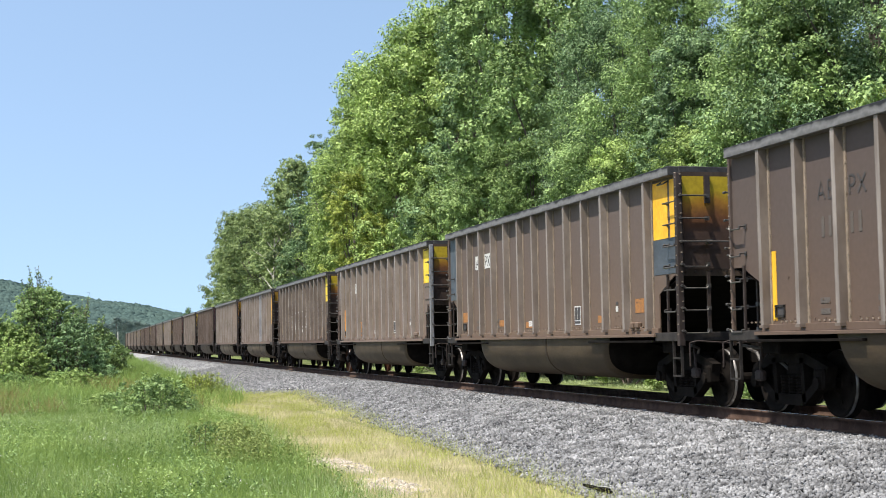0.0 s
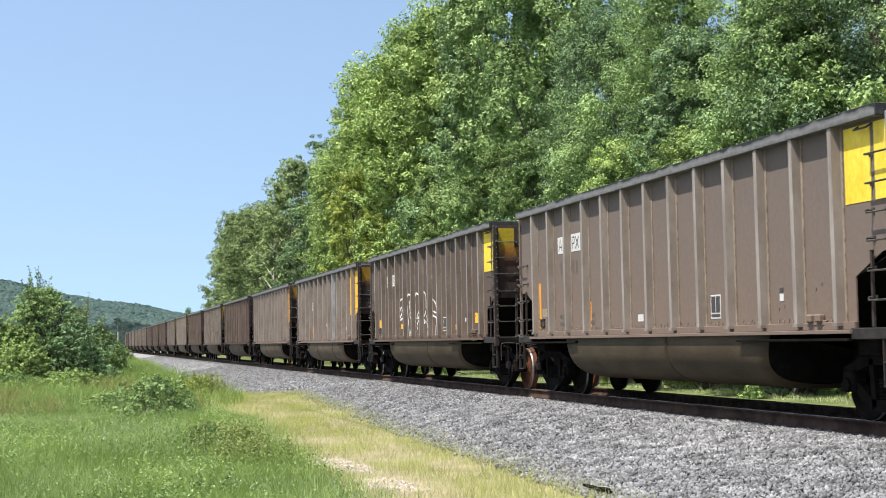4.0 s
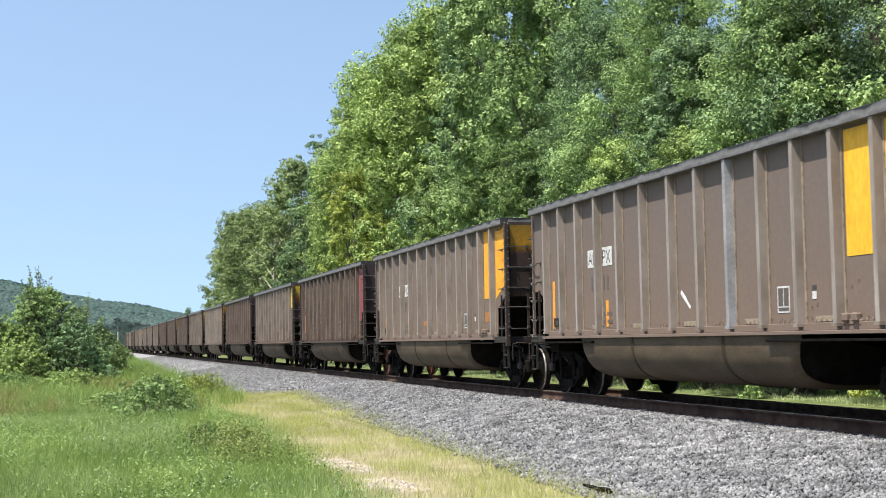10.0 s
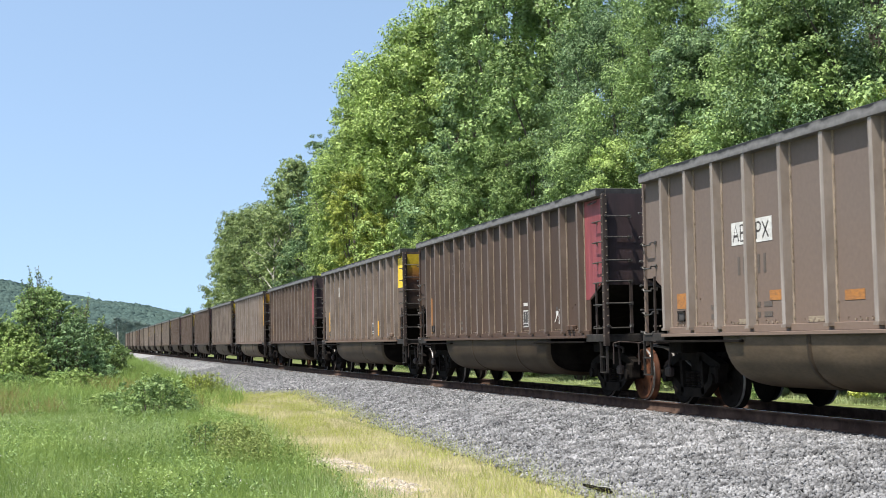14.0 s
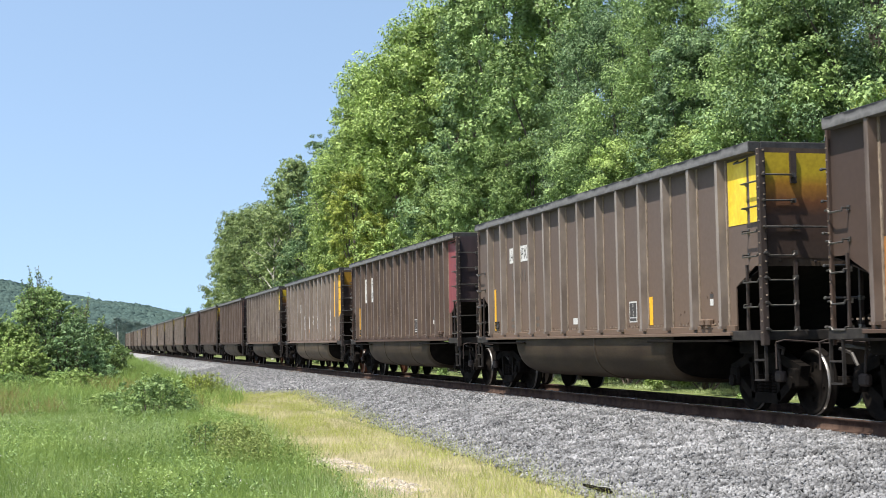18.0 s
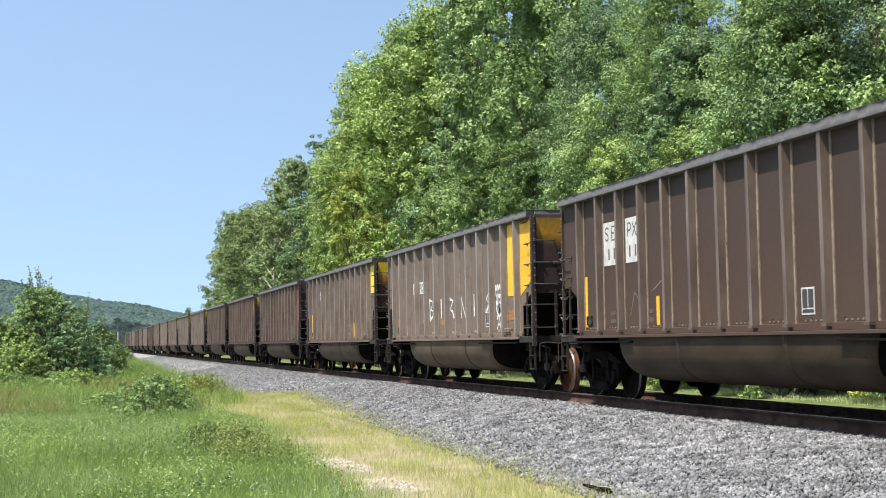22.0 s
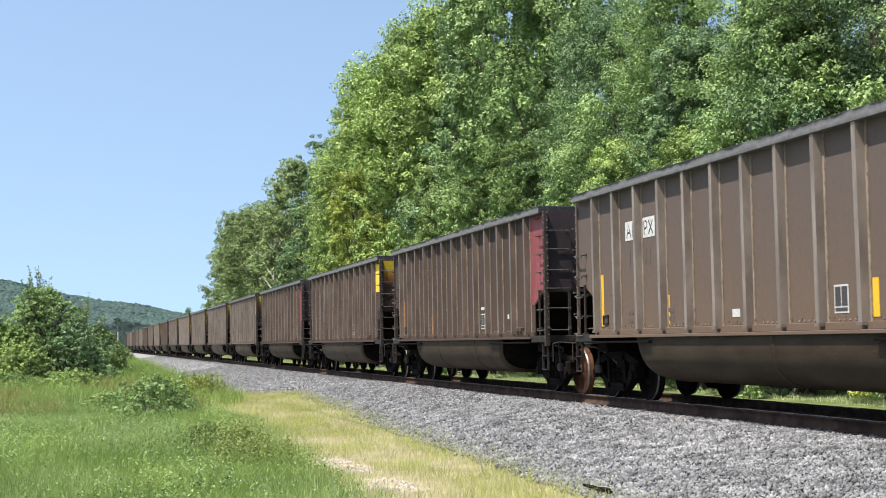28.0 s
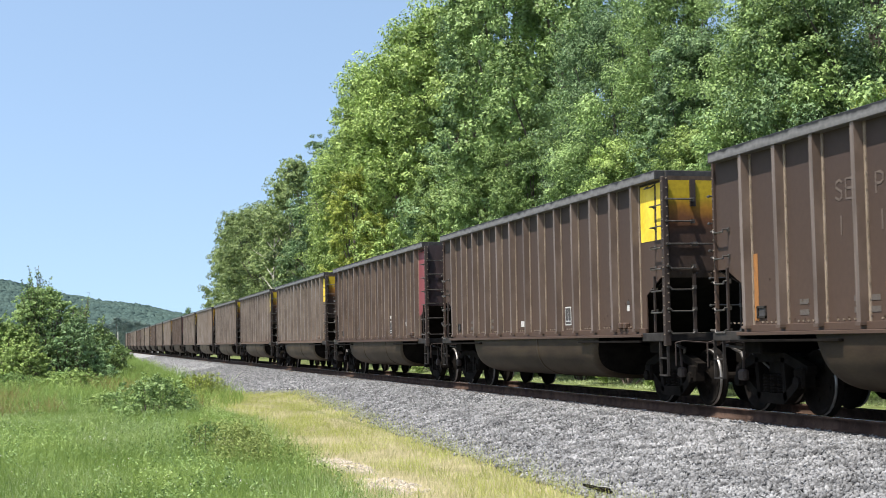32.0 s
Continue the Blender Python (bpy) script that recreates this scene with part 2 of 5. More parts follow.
# Distance haze is mixed into these two far greens as a bluish tone.
HILL_HAZY = mat("hazy_hill_forest", (0.044, 0.070, 0.067), (0.058, 0.088, 0.079), 0.02, 0.95, 0, 0.0, 0.12, island=0.22, spec=0.0)
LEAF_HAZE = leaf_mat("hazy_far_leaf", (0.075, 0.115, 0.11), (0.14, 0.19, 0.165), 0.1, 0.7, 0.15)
LEAF_MID = leaf_mat("mid_green_leaf", (0.068, 0.118, 0.032), (0.30, 0.425, 0.155), 0.16, 0.5, 0.12)
LEAF_LIGHT = leaf_mat("light_green_leaf", (0.085, 0.14, 0.032), (0.365, 0.485, 0.15), 0.16, 0.5, 0.1)
LEAF_DEEP = leaf_mat("deep_green_leaf", (0.048, 0.088, 0.036), (0.225, 0.345, 0.155), 0.16, 0.5, 0.12)
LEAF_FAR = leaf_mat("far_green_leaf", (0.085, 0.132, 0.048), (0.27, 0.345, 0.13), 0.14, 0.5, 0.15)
LEAF_GOLD = leaf_mat("yellow_green_leaf", (0.11, 0.15, 0.028), (0.36, 0.42, 0.09), 0.14, 0.5, 0.1)
LEAF_BUSH = leaf_mat("bush_leaf", (0.109, 0.181, 0.0527), (0.238, 0.348, 0.115), 0.22, 0.5, 0.15)
LEAF_BRONZE = leaf_mat("bronze_green_leaf", (0.13, 0.17, 0.045), (0.27, 0.32, 0.1), 0.22, 0.6, 0.15)
GRASS_GREEN = leaf_mat("green_grass", (0.12, 0.197, 0.042), (0.275, 0.375, 0.108), 0.4, 0.7, 0.0)
GRASS_DRY = leaf_mat("dry_grass", (0.29, 0.29, 0.145), (0.49, 0.47, 0.275), 0.35, 0.8, 0.0)
GRASS_LIME = leaf_mat("yellowish_grass", (0.26, 0.31, 0.065), (0.46, 0.49, 0.16), 0.35, 0.8, 0.0)
GRASS_PALE = leaf_mat("pale_grass", (0.28, 0.37, 0.14), (0.50, 0.57, 0.32), 0.35, 0.8, 0.0)
GRASS_TAN = leaf_mat("reddish_grass", (0.15, 0.135, 0.05), (0.32, 0.25, 0.1), 0.35, 0.7, 0.0)
FLOWER = mat("white_flower", (0.6, 0.6, 0.55), (0.75, 0.75, 0.7), 8, 0.8, 0, 0.0)


# ---- mesh helpers ----
def mesh_np(name, verts, faces):
    """A mesh from arrays: n x 3 places, m x k corners."""
    verts, faces = np.asarray(verts, dtype=np.float32), np.asarray(faces, dtype=np.int32)
    me = bpy.data.meshes.new(name)
    m, k = faces.shape
    me.vertices.add(len(verts))
    me.vertices.foreach_set("co", verts.ravel())
    me.loops.add(m * k)
    me.loops.foreach_set("vertex_index", faces.ravel())
    me.polygons.add(m)
    me.polygons.foreach_set("loop_start", np.arange(0, m * k, k, dtype=np.int32))
    me.polygons.foreach_set("loop_total", np.full(m, k, dtype=np.int32))
    me.update(calc_edges=True)
    return me


def box(bm, x0, x1, y0, y1, z0, z1, bev=0.0):
    """An upright block, its edges broken where bev is given."""
    made = bmesh.ops.create_cube(bm, size=1, matrix=Matrix.LocRotScale(((x0 + x1) / 2, (y0 + y1) / 2, (z0 + z1) / 2), None, (abs(x1 - x0), abs(y1 - y0), abs(z1 - z0))))
    if bev:
        edges = {e for v in made["verts"] for e in v.link_edges}
        bmesh.ops.bevel(bm, geom=list(edges), offset=bev, segments=1, affect="EDGES")


def rod(bm, a, b, r0, r1=None, sides=6):
    """A round bar from a to b."""
    a, b = Vector(a), Vector(b)
    d = b - a
    m = Matrix.Translation((a + b) / 2) @ d.to_track_quat("Z", "Y").to_matrix().to_4x4()
    bmesh.ops.create_cone(bm, cap_ends=True, segments=sides, radius1=r0, radius2=r0 if r1 is None else r1, depth=d.length, matrix=m)


def bar_path(bm, points, r, sides=5):
    for a, b in zip(points, points[1:]):
        rod(bm, a, b, r, sides=sides)


def prism(bm, outline, axis, lo, hi):
    """A flat outline pushed out along an axis (0 x, 1 y)."""
    rings = []
    for d in (lo, hi):
        rings.append([bm.verts.new((d, p[0], p[1]) if axis == 0 else (p[0], d, p[1])) for p in outline])
    bm.faces.new(rings[0])
    bm.faces.new(rings[1][::-1])
    for i in range(len(outline)):
        j = (i + 1) % len(outline)
        bm.faces.new((rings[0][j], rings[0][i], rings[1][i], rings[1][j]))


def drawn(draw, name):
    """The mesh that a drawing function makes."""
    bm = bmesh.new()
    draw(bm)
    bmesh.ops.recalc_face_normals(bm, faces=bm.faces)
    me = bpy.data.meshes.new(name)
    bm.to_mesh(me)
    bm.free()
    return me


def piece(name, me, material, parent=None, label="", m=None):
    """One mesh object under a thing or part; its material belongs to the object, so that meshes can be shared."""
    ob = new(name, me)
    if parent:
        ob.parent = parent
    if m is not None:
        ob.matrix_basis = m
    if not me.materials:
        me.materials.append(material)
    if me.materials[0] != material:
        ob.material_slots[0].link = "OBJECT"
        ob.material_slots[0].material = material
    if label:
        ob["label"] = label
    return ob


def part(name, bm, material, parent=None, label=""):
    bmesh.ops.recalc_face_normals(bm, faces=bm.faces)
    me = bpy.data.meshes.new(name)
    bm.to_mesh(me)
    bm.free()
    return piece(name, me, material, parent, label)


def track_pose(s):
    """Place and turn of the line at the distance s along it: straight, then bending away."""
    if s <= CURVE_START:
        return 0.0, s, 0.0
    a = (s - CURVE_START) / CURVE_RADIUS
    return CURVE_RADIUS * (1 - math.cos(a)), CURVE_START + CURVE_RADIUS * math.sin(a), -math.degrees(a)


def ground_height(x, y):
    """The lie of the land: the ballast bank, flat verges, low swells."""
    side = abs(x)
    if side < 1.75:
        z = -0.24
    elif side < 4.8:
        z = -0.24 - 0.44 * (side - 1.75) / 3.05
    else:
        z = -0.68
    if x < -5.5:
        z += 0.10 * noise.noise((x * 0.3, y * 0.15, 2.0)) * min(1, (-x - 5.5) / 2)
    return z


# ---- ground ----
def ticks(spans):
    out = []
    for lo, hi, step in spans:
        out += list(np.arange(lo, hi - 1e-6, step))
    return out + [spans[-1][1]]


def grid_mesh(name, xs, ys, height):
    v = [(x, y, height(x, y)) for y in ys for x in xs]
    nx = len(xs)
    f = [(j * nx + i, j * nx + i + 1, (j + 1) * nx + i + 1, (j + 1) * nx + i) for j in range(len(ys) - 1) for i in range(nx - 1)]
    return mesh_np(name, v, f)


xs = ticks([(-3000, -200, 700), (-200, -40, 20), (-40, -16, 4), (-16, 6, 0.5), (6, 30, 4), (30, 200, 34), (200, 3000, 700)])
ys = ticks([(-3000, -100, 725), (-100, 0, 20), (0, 60, 1), (60, 200, 7), (200, 800, 60), (800, 4000, 800)])
ground = piece("ground", grid_mesh("ground", xs, ys, ground_height), SOIL)
tagged(ground, "green grassy ground beside the railway line", "ground", kind="structure")


def edge_wave(y):
    return 0.6 * noise.noise((y * 0.14, 1.7, 0)) + 0.28 * noise.noise((y * 0.6, 5.1, 0)) + 0.12 * noise.noise((y * 1.9, 8.1, 0))


TOE_Y = (0, 16, 18, 24, 28, 34, 40, 45, 48, 52, 56, 70, 110, 200)
TOE_X = (-5.1, -5.0, -4.84, -4.75, -4.65, -4.25, -3.85, -3.8, -4.3, -5.6, -6.2, -6.1, -5.6, -4.9)


def toe_line(y):
    """Where the ballast ends and the verge begins."""
    return float(np.interp(y, TOE_Y, TOE_X)) + 0.3 * edge_wave(y)


DRY_Y = (10, 17, 20, 23.4, 28, 33, 38, 44, 60)
DRY_X = (-7.75, -7.64, -7.55, -7.42, -7.15, -7.05, -7.75, -8.2, -8.3)


def dry_side(x, y):
    """How far a place lies into the dry strip beside the ballast."""
    return x - float(np.interp(y, DRY_Y, DRY_X)) - 0.35 * edge_wave(y * 0.8 + 9)


def strip_mesh(name, cols, ys, lift, place=True):
    """A strip along the line; columns are shares from its near edge to its far edge."""
    v, f = [], []
    for y in ys:
        x0, x1 = cols(y)
        px, py, turn = track_pose(y)
        for k in range(25):
            x = x0 + (x1 - x0) * k / 24
            v.append((px + x * math.cos(radians(turn)), py + x * math.sin(radians(turn)), ground_height(x, y) + lift))
    for j in range(len(ys) - 1):
        for k in range(24):
            a = j * 25 + k
            f.append((a, a + 1, a + 26, a + 25))
    return mesh_np(name, v, f)


far_ys = ticks([(-60, 0, 4), (0, 60, 0.5), (60, 300, 4), (300, 760, 10)])
ballast = piece("ballast", strip_mesh("ballast", lambda y: (toe_line(y) - 0.1, 4.6 - edge_wave(y + 40)), far_ys, 0.03), GRAVEL)
tagged(ballast, "grey crushed stone ballast bank under the track", "ballast", kind="structure")
verge = piece("dry_verge", strip_mesh("dry_verge", lambda y: (float(np.interp(y, DRY_Y, DRY_X)) + 0.1 + 0.5 * edge_wave(y * 0.6 + 9), -4.0), ticks([(0, 62, 0.5)]), 0.012), DRY_SOIL)
tagged(verge, "strip of pale dry earth along the ballast", "ground", kind="structure")


def stones(rng, places, size, flat=0.8):
    """Crushed stones: one sharp, irregular eight-faced chip at each place."""
    n = len(places)
    corner = np.array([(1, 0, 0), (0, 1, 0), (-1, 0, 0), (0, -1, 0), (0, 0, 1), (0, 0, -1)]) * 0.62
    side = np.array([(0, 1, 4), (1, 2, 4), (2, 3, 4), (3, 0, 4), (1, 0, 5), (2, 1, 5), (3, 2, 5), (0, 3, 5)])
    v = corner[None] + rng.uniform(-0.3, 0.3, (n, 6, 3))
    v *= (size * rng.uniform(0.55, 1.45, n))[:, None, None] * np.array([1.1, 0.9, flat])
    a, b = rng.uniform(0, 6.28, n), rng.uniform(-1.2, 1.2, n)
    x, z = v[..., 0] * np.cos(b)[:, None] - v[..., 2] * np.sin(b)[:, None], v[..., 0] * np.sin(b)[:, None] + v[..., 2] * np.cos(b)[:, None]
    y = v[..., 1]
    v = np.stack((x * np.cos(a)[:, None] - y * np.sin(a)[:, None], x * np.sin(a)[:, None] + y * np.cos(a)[:, None], z), -1) + places[:, None]
    return v.reshape(-1, 3), (np.arange(n)[:, None, None] * 6 + side[None]).reshape(-1, 3)


rng = np.random.default_rng(4)
P = []
for y0, y1, per in ((11.5, 20, 800), (20, 30, 460), (30, 46, 230), (46, 90, 75), (90, 180, 18)):
    n = int((y1 - y0) * 5.4 * per)
    y = rng.uniform(y0, y1, n)
    x = rng.uniform(-6.4, -0.95, n)
    for a, b in zip(x, y):
        if a > toe_line(b) + 0.5 * rng.uniform(-0.9, 0.45) ** 3:
            P.append((a, b, ground_height(a, b) + 0.035 + rng.uniform(0, 0.022)))
me = mesh_np("ballast_stones", *stones(rng, np.array(P), 0.043))
tagged(piece("ballast_stones", me, STONE), "loose grey crushed stones of the ballast", "stones", kind="stuff")


# ---- track ----
def rail_profile(x, head):
    if head:
        return [(x - 0.036, -0.006), (x - 0.028, 0.0), (x + 0.028, 0.0), (x + 0.036, -0.006)]
    return [(x - 0.037, -0.007), (x + 0.037, -0.007), (x + 0.037, -0.038), (x + 0.009, -0.05), (x + 0.009, -0.155), (x + 0.075, -0.172), (x + 0.075, -0.186), (x - 0.075, -0.186), (x - 0.075, -0.172), (x - 0.009, -0.155), (x - 0.009, -0.05), (x - 0.037, -0.038)]


def swept(name, outline, stations):
    v, f, k = [], [], len(outline)
    for s in stations:
        px, py, turn = track_pose(s)
        c, d = math.cos(radians(turn)), math.sin(radians(turn))
        v += [(px + x * c, py + x * d, z) for x, z in outline]
    for j in range(len(stations) - 1):
        for i in range(k):
            f.append((j * k + i, j * k + (i + 1) % k, (j + 1) * k + (i + 1) % k, (j + 1) * k + i))
    return mesh_np(name, v, f)


grit = piece("rusty_grit", strip_mesh("rusty_grit", lambda y: (-1.18 + 0.06 * edge_wave(y * 3), 1.18), ticks([(0, 60, 0.5), (60, 300, 6)]), 0.045), RUSTY_GRIT)
tagged(grit, "rust-stained grit along the rails", "ballast", kind="structure")
track = tagged(new("railway_track"), "rusty steel rails on dark wooden ties", "track", kind="structure")
stations = ticks([(-60, 300, 30), (300, 760, 10)])
for x in (-0.755, 0.755):
    rail = piece("rail", swept("rail", rail_profile(x, False), stations), RAIL_SIDE, track, "rusty steel rail")
    piece("rail_head", swept("rail_head", rail_profile(x, True), stations), RAIL_TOP, rail, "polished running surface")

bm = bmesh.new()
box(bm, -1.3, 1.3, -0.11, 0.11, -0.38, -0.183, 0.012)
bmesh.ops.recalc_face_normals(bm, faces=bm.faces)
tie_mesh = bpy.data.meshes.new("tie")
bm.to_mesh(tie_mesh)
bm.free()
for i in range(120):
    piece("tie", tie_mesh, TIE_WOOD, track, m=pose(0.02 * math.sin(i * 2.3), 9.0 + 0.53 * i, 0, 0, 0, 0.6 * math.sin(i * 1.7)))

# ---- the coal cars ----
RIB_AT = [1.27 + 1.006 * i for i in range(13)]
RIB_EVEN = [7.22 + 1.05 * i - 0.0075 * i * abs(i) + (0.125 * i - 0.0145 * i * i if i > 0 else 0.0) for i in range(-6, 7)]
SKIN, FACE = 1.46, 1.585
END_TOP, END_LOW, END_IN = 2.10, 1.82, 0.95


def side_outline():
    e, n = CAR_LENGTH, END_IN
    return [(0.06, 3.74), (0.06, END_TOP), (n * 0.35, END_TOP), (n, END_LOW), (n, 1.2), (e - n, 1.2), (e - n, END_LOW), (e - n * 0.35, END_TOP), (e - 0.06, END_TOP), (e - 0.06, 3.74)]


def draw_rib(bm, s, rivets=True):
    """A tapered hat-section rib with its riveted flange, on the side s."""
    zt, zb = 3.70, 1.24
    for y0, y1, d0, d1 in ((-0.045, 0.045, FACE, FACE - 0.012),):
        v = [bm.verts.new((s * x, y, z)) for z, x in ((zt, d0), (zb, d1)) for x, y in ((SKIN, y0 - 0.025), (x, y0), (x, y1), (SKIN, y1 + 0.025))]
        for a, b, c, d in ((0, 1, 5, 4), (1, 2, 6, 5), (2, 3, 7, 6), (0, 3, 2, 1), (4, 5, 6, 7)):
            bm.faces.new((v[a], v[b], v[c], v[d]))
    box(bm, s * (SKIN - 0.002), s * (SKIN + 0.010), -0.108, 0.108, zb, zt)
    box(bm, s * SKIN, s * (SKIN + 0.015), -0.121, -0.106, zb, zt)
    for k in range(13 if rivets else 0):
        z = zb + 0.1 + k * 0.19
        box(bm, s * SKIN, s * (SKIN + 0.026), -0.124, -0.103, z, z + 0.021)
    box(bm, s * SKIN, s * (FACE + 0.004), -0.06, 0.06, zb - 0.02, zb + 0.02)
    for y in (0.25, 0.38, 0.51, 0.64):
        box(bm, s * SKIN, s * (SKIN + 0.02), y - 0.012, y + 0.012, zb + 0.05, zb + 0.075)
    for f in bm.faces:
        if max(abs(v.co.x) for v in f.verts) < SKIN + 0.03:
            f.material_index = 1
        elif min(abs(v.co.x) for v in f.verts) > SKIN + 0.09 and max(v.co.z for v in f.verts) - min(v.co.z for v in f.verts) > 1:
            f.material_index = 2


def draw_rung(bm, s, way, dip):
    """A grab iron on a side, from its bracket to the corner post; way: 1 or -1 along the car."""
    out, inner, outer = SKIN + 0.105, way * (0.55 if way > 0 else 0.42), way * 0.02
    path = [(s * (SKIN + 0.01), inner, 0), (s * out, inner, 0)]
    path += [(s * out, inner, -0.035), (s * out, outer + way * 0.1, -0.035), (s * out, outer + way * 0.07, 0)] if dip else []
    bar_path(bm, path + [(s * out, outer, 0), (s * (SKIN + 0.03), outer, 0)], 0.013, 5)
    box(bm, s * SKIN, s * (SKIN + 0.02), inner - 0.03, inner + 0.03, -0.03, 0.03)


def draw_end_rung(bm, s, e, dip=False):
    """A ladder rung on an end, standing off the end sheet; e: -1 at the leading end."""
    out = e * 0.055
    path = [(s * 1.55, out, 0)]
    path += [(s * 1.49, out, 0), (s * 1.46, out, -0.04), (s * 1.10, out, -0.04), (s * 1.07, out, 0)] if dip else []
    bar_path(bm, path + [(s * 1.06, out, 0), (s * 1.06, -e * 0.05, 0)], 0.014, 5)
    box(bm, s * 1.03, s * 1.09, 0, e * 0.062, -0.03, 0.03)
    rod(bm, (s * 1.535, e * 0.05, 0), (s * 1.535, e * 0.105, 0), 0.02, sides=6)


def draw_end_rail(bm, e):
    """The long grab bar right across an end, on two brackets."""
    out = e * 0.095
    bar_path(bm, [(-1.53, out, 0), (1.53, out, 0)], 0.015, 6)
    for x in (-1.03, 1.03):
        box(bm, x - 0.03, x + 0.03, 0, out, -0.035, 0.035)


def draw_end_rivets(bm, e):
    """The rivet row along the lower edge of the end sheet and the hanger plates at its top."""
    for x in (-1.25, -0.98, -0.71, -0.44, -0.17, 0.17, 0.44, 0.71, 0.98, 1.25):
        rod(bm, (x, -e * 0.01, END_TOP + 0.05), (x, e * 0.03, END_TOP + 0.05), 0.017, sides=6)


def draw_top_hanger(bm, s, e):
    """A flat bar from the top chord down to the first rung of the end ladder."""
    box(bm, s * 0.98, s * 1.07, -e * 0.06, e * 0.0, 3.24, 3.69)


def draw_stile(bm, s, e):
    box(bm, s * 1.035, s * 1.085, e * 0.01, e * 0.05, 1.2, END_TOP + 0.05)


def draw_side_stile(bm, s, way):
    box(bm, s * (SKIN + 0.03), s * (SKIN + 0.06), way * (0.55 if way > 0 else 0.42) - 0.022, way * (0.55 if way > 0 else 0.42) + 0.022, 1.2, END_TOP + 0.02)


def draw_chord(bm, s):
    """The top edge beam along a side, its cut ends black with coal dust."""
    box(bm, s * 1.42, s * 1.605, 0.17, CAR_LENGTH - 0.12, 3.70, 3.85, 0.008)
    for f in bm.faces:
        if max(v.co.y for v in f.verts) - min(v.co.y for v in f.verts) < 0.05:
            f.material_index = 1


def draw_post(bm, s, e):
    box(bm, s * (1.49 if e < 0 else 1.45), s * (1.585 if e < 0 else 1.505), -0.05 if e < 0 else -0.022, 0.05 if e < 0 else 0.03, 0.98, 3.72, 0.006)
    for k in range(17):
        z = 1.15 + k * 0.155
        face = 1.585 if e < 0 else 1.505
        box(bm, s * face, s * (face + 0.014), -0.028 if e < 0 else -0.008, -0.010 if e < 0 else 0.010, z, z + 0.02)
        if e < 0:
            box(bm, s * 1.51, s * 1.53, -0.05, -0.066, z + 0.05, z + 0.07)
    for f in bm.faces:
        if max(v.co.z for v in f.verts) - min(v.co.z for v in f.verts) < 0.03 and max(abs(v.co.x) for v in f.verts) - min(abs(v.co.x) for v in f.verts) < 0.03:
            f.material_index = 1


def draw_step(bm, s, e):
    """Sill step hanging below the corner."""
    x = s * 1.53
    for y in (0.0, -e * 0.30):
        box(bm, x - 0.022, x + 0.022, y - 0.009, y + 0.009, 0.50, 1.16)
    for z in (0.5, 0.78):
        box(bm, x - 0.03, x + 0.03, min(0, -e * 0.3), max(0, -e * 0.3), z - 0.012, z + 0.012)


TUB_SQUARE, TUB_FLAT, TUB_RAKE = 0.46, 0.62, 0.34


def tub_ring(half, top, low, n=24):
    """Half a rounded box across the car, from one upper edge under the belly to the other."""
    out = []
    for k in range(n + 1):
        c, d = math.cos(math.pi * k / n), math.sin(math.pi * k / n)
        out.append((half * math.copysign(abs(c) ** TUB_SQUARE, c), top - (top - low) * abs(d) ** TUB_FLAT))
    return out


def draw_tub(bm):
    """The round-bottomed tub between the trucks, its ends raked in towards the belly."""
    rings = []
    for y, low, w, way in ((3.12, 0.42, 0.97, 1), (3.20, 0.36, 0.995, 1), (3.34, 0.35, 1.0, 1), (11.31, 0.35, 1.0, -1), (11.45, 0.36, 0.995, -1), (11.53, 0.42, 0.97, -1)):
        rings.append([bm.verts.new((x, y + way * TUB_RAKE * (1.16 - z) / 0.8, z)) for x, z in tub_ring(1.54 * w, 1.16, low)])
    for r, q in zip(rings, rings[1:]):
        for k in range(len(r) - 1):
            bm.faces.new((r[k], r[k + 1], q[k + 1], q[k])).smooth = True


def draw_tub_end(bm, y, bulge):
    """The dished, raked end plate of the tub."""
    way = -1 if bulge > 0 else 1
    ring = [bm.verts.new((x, y + way * TUB_RAKE * (1.16 - z) / 0.8, z)) for x, z in tub_ring(1.50, 1.16, 0.43)]
    hub = bm.verts.new((0, y + bulge, 0.85))
    for k in range(len(ring) - 1):
        bm.faces.new((ring[k], ring[k + 1], hub))


def draw_hoop(bm, y):
    """A flat weld strap round the tub."""
    a, b = tub_ring(1.55, 1.165, 0.341), tub_ring(1.53, 1.165, 0.36)
    rows = [[bm.verts.new((x, y + dy, z)) for x, z in ring] for ring, dy in ((b, -0.06), (a, -0.05), (a, 0.05), (b, 0.06))]
    for r, q in zip(rows, rows[1:]):
        for k in range(len(r) - 1):
            bm.faces.new((r[k], r[k + 1], q[k + 1], q[k])).smooth = True


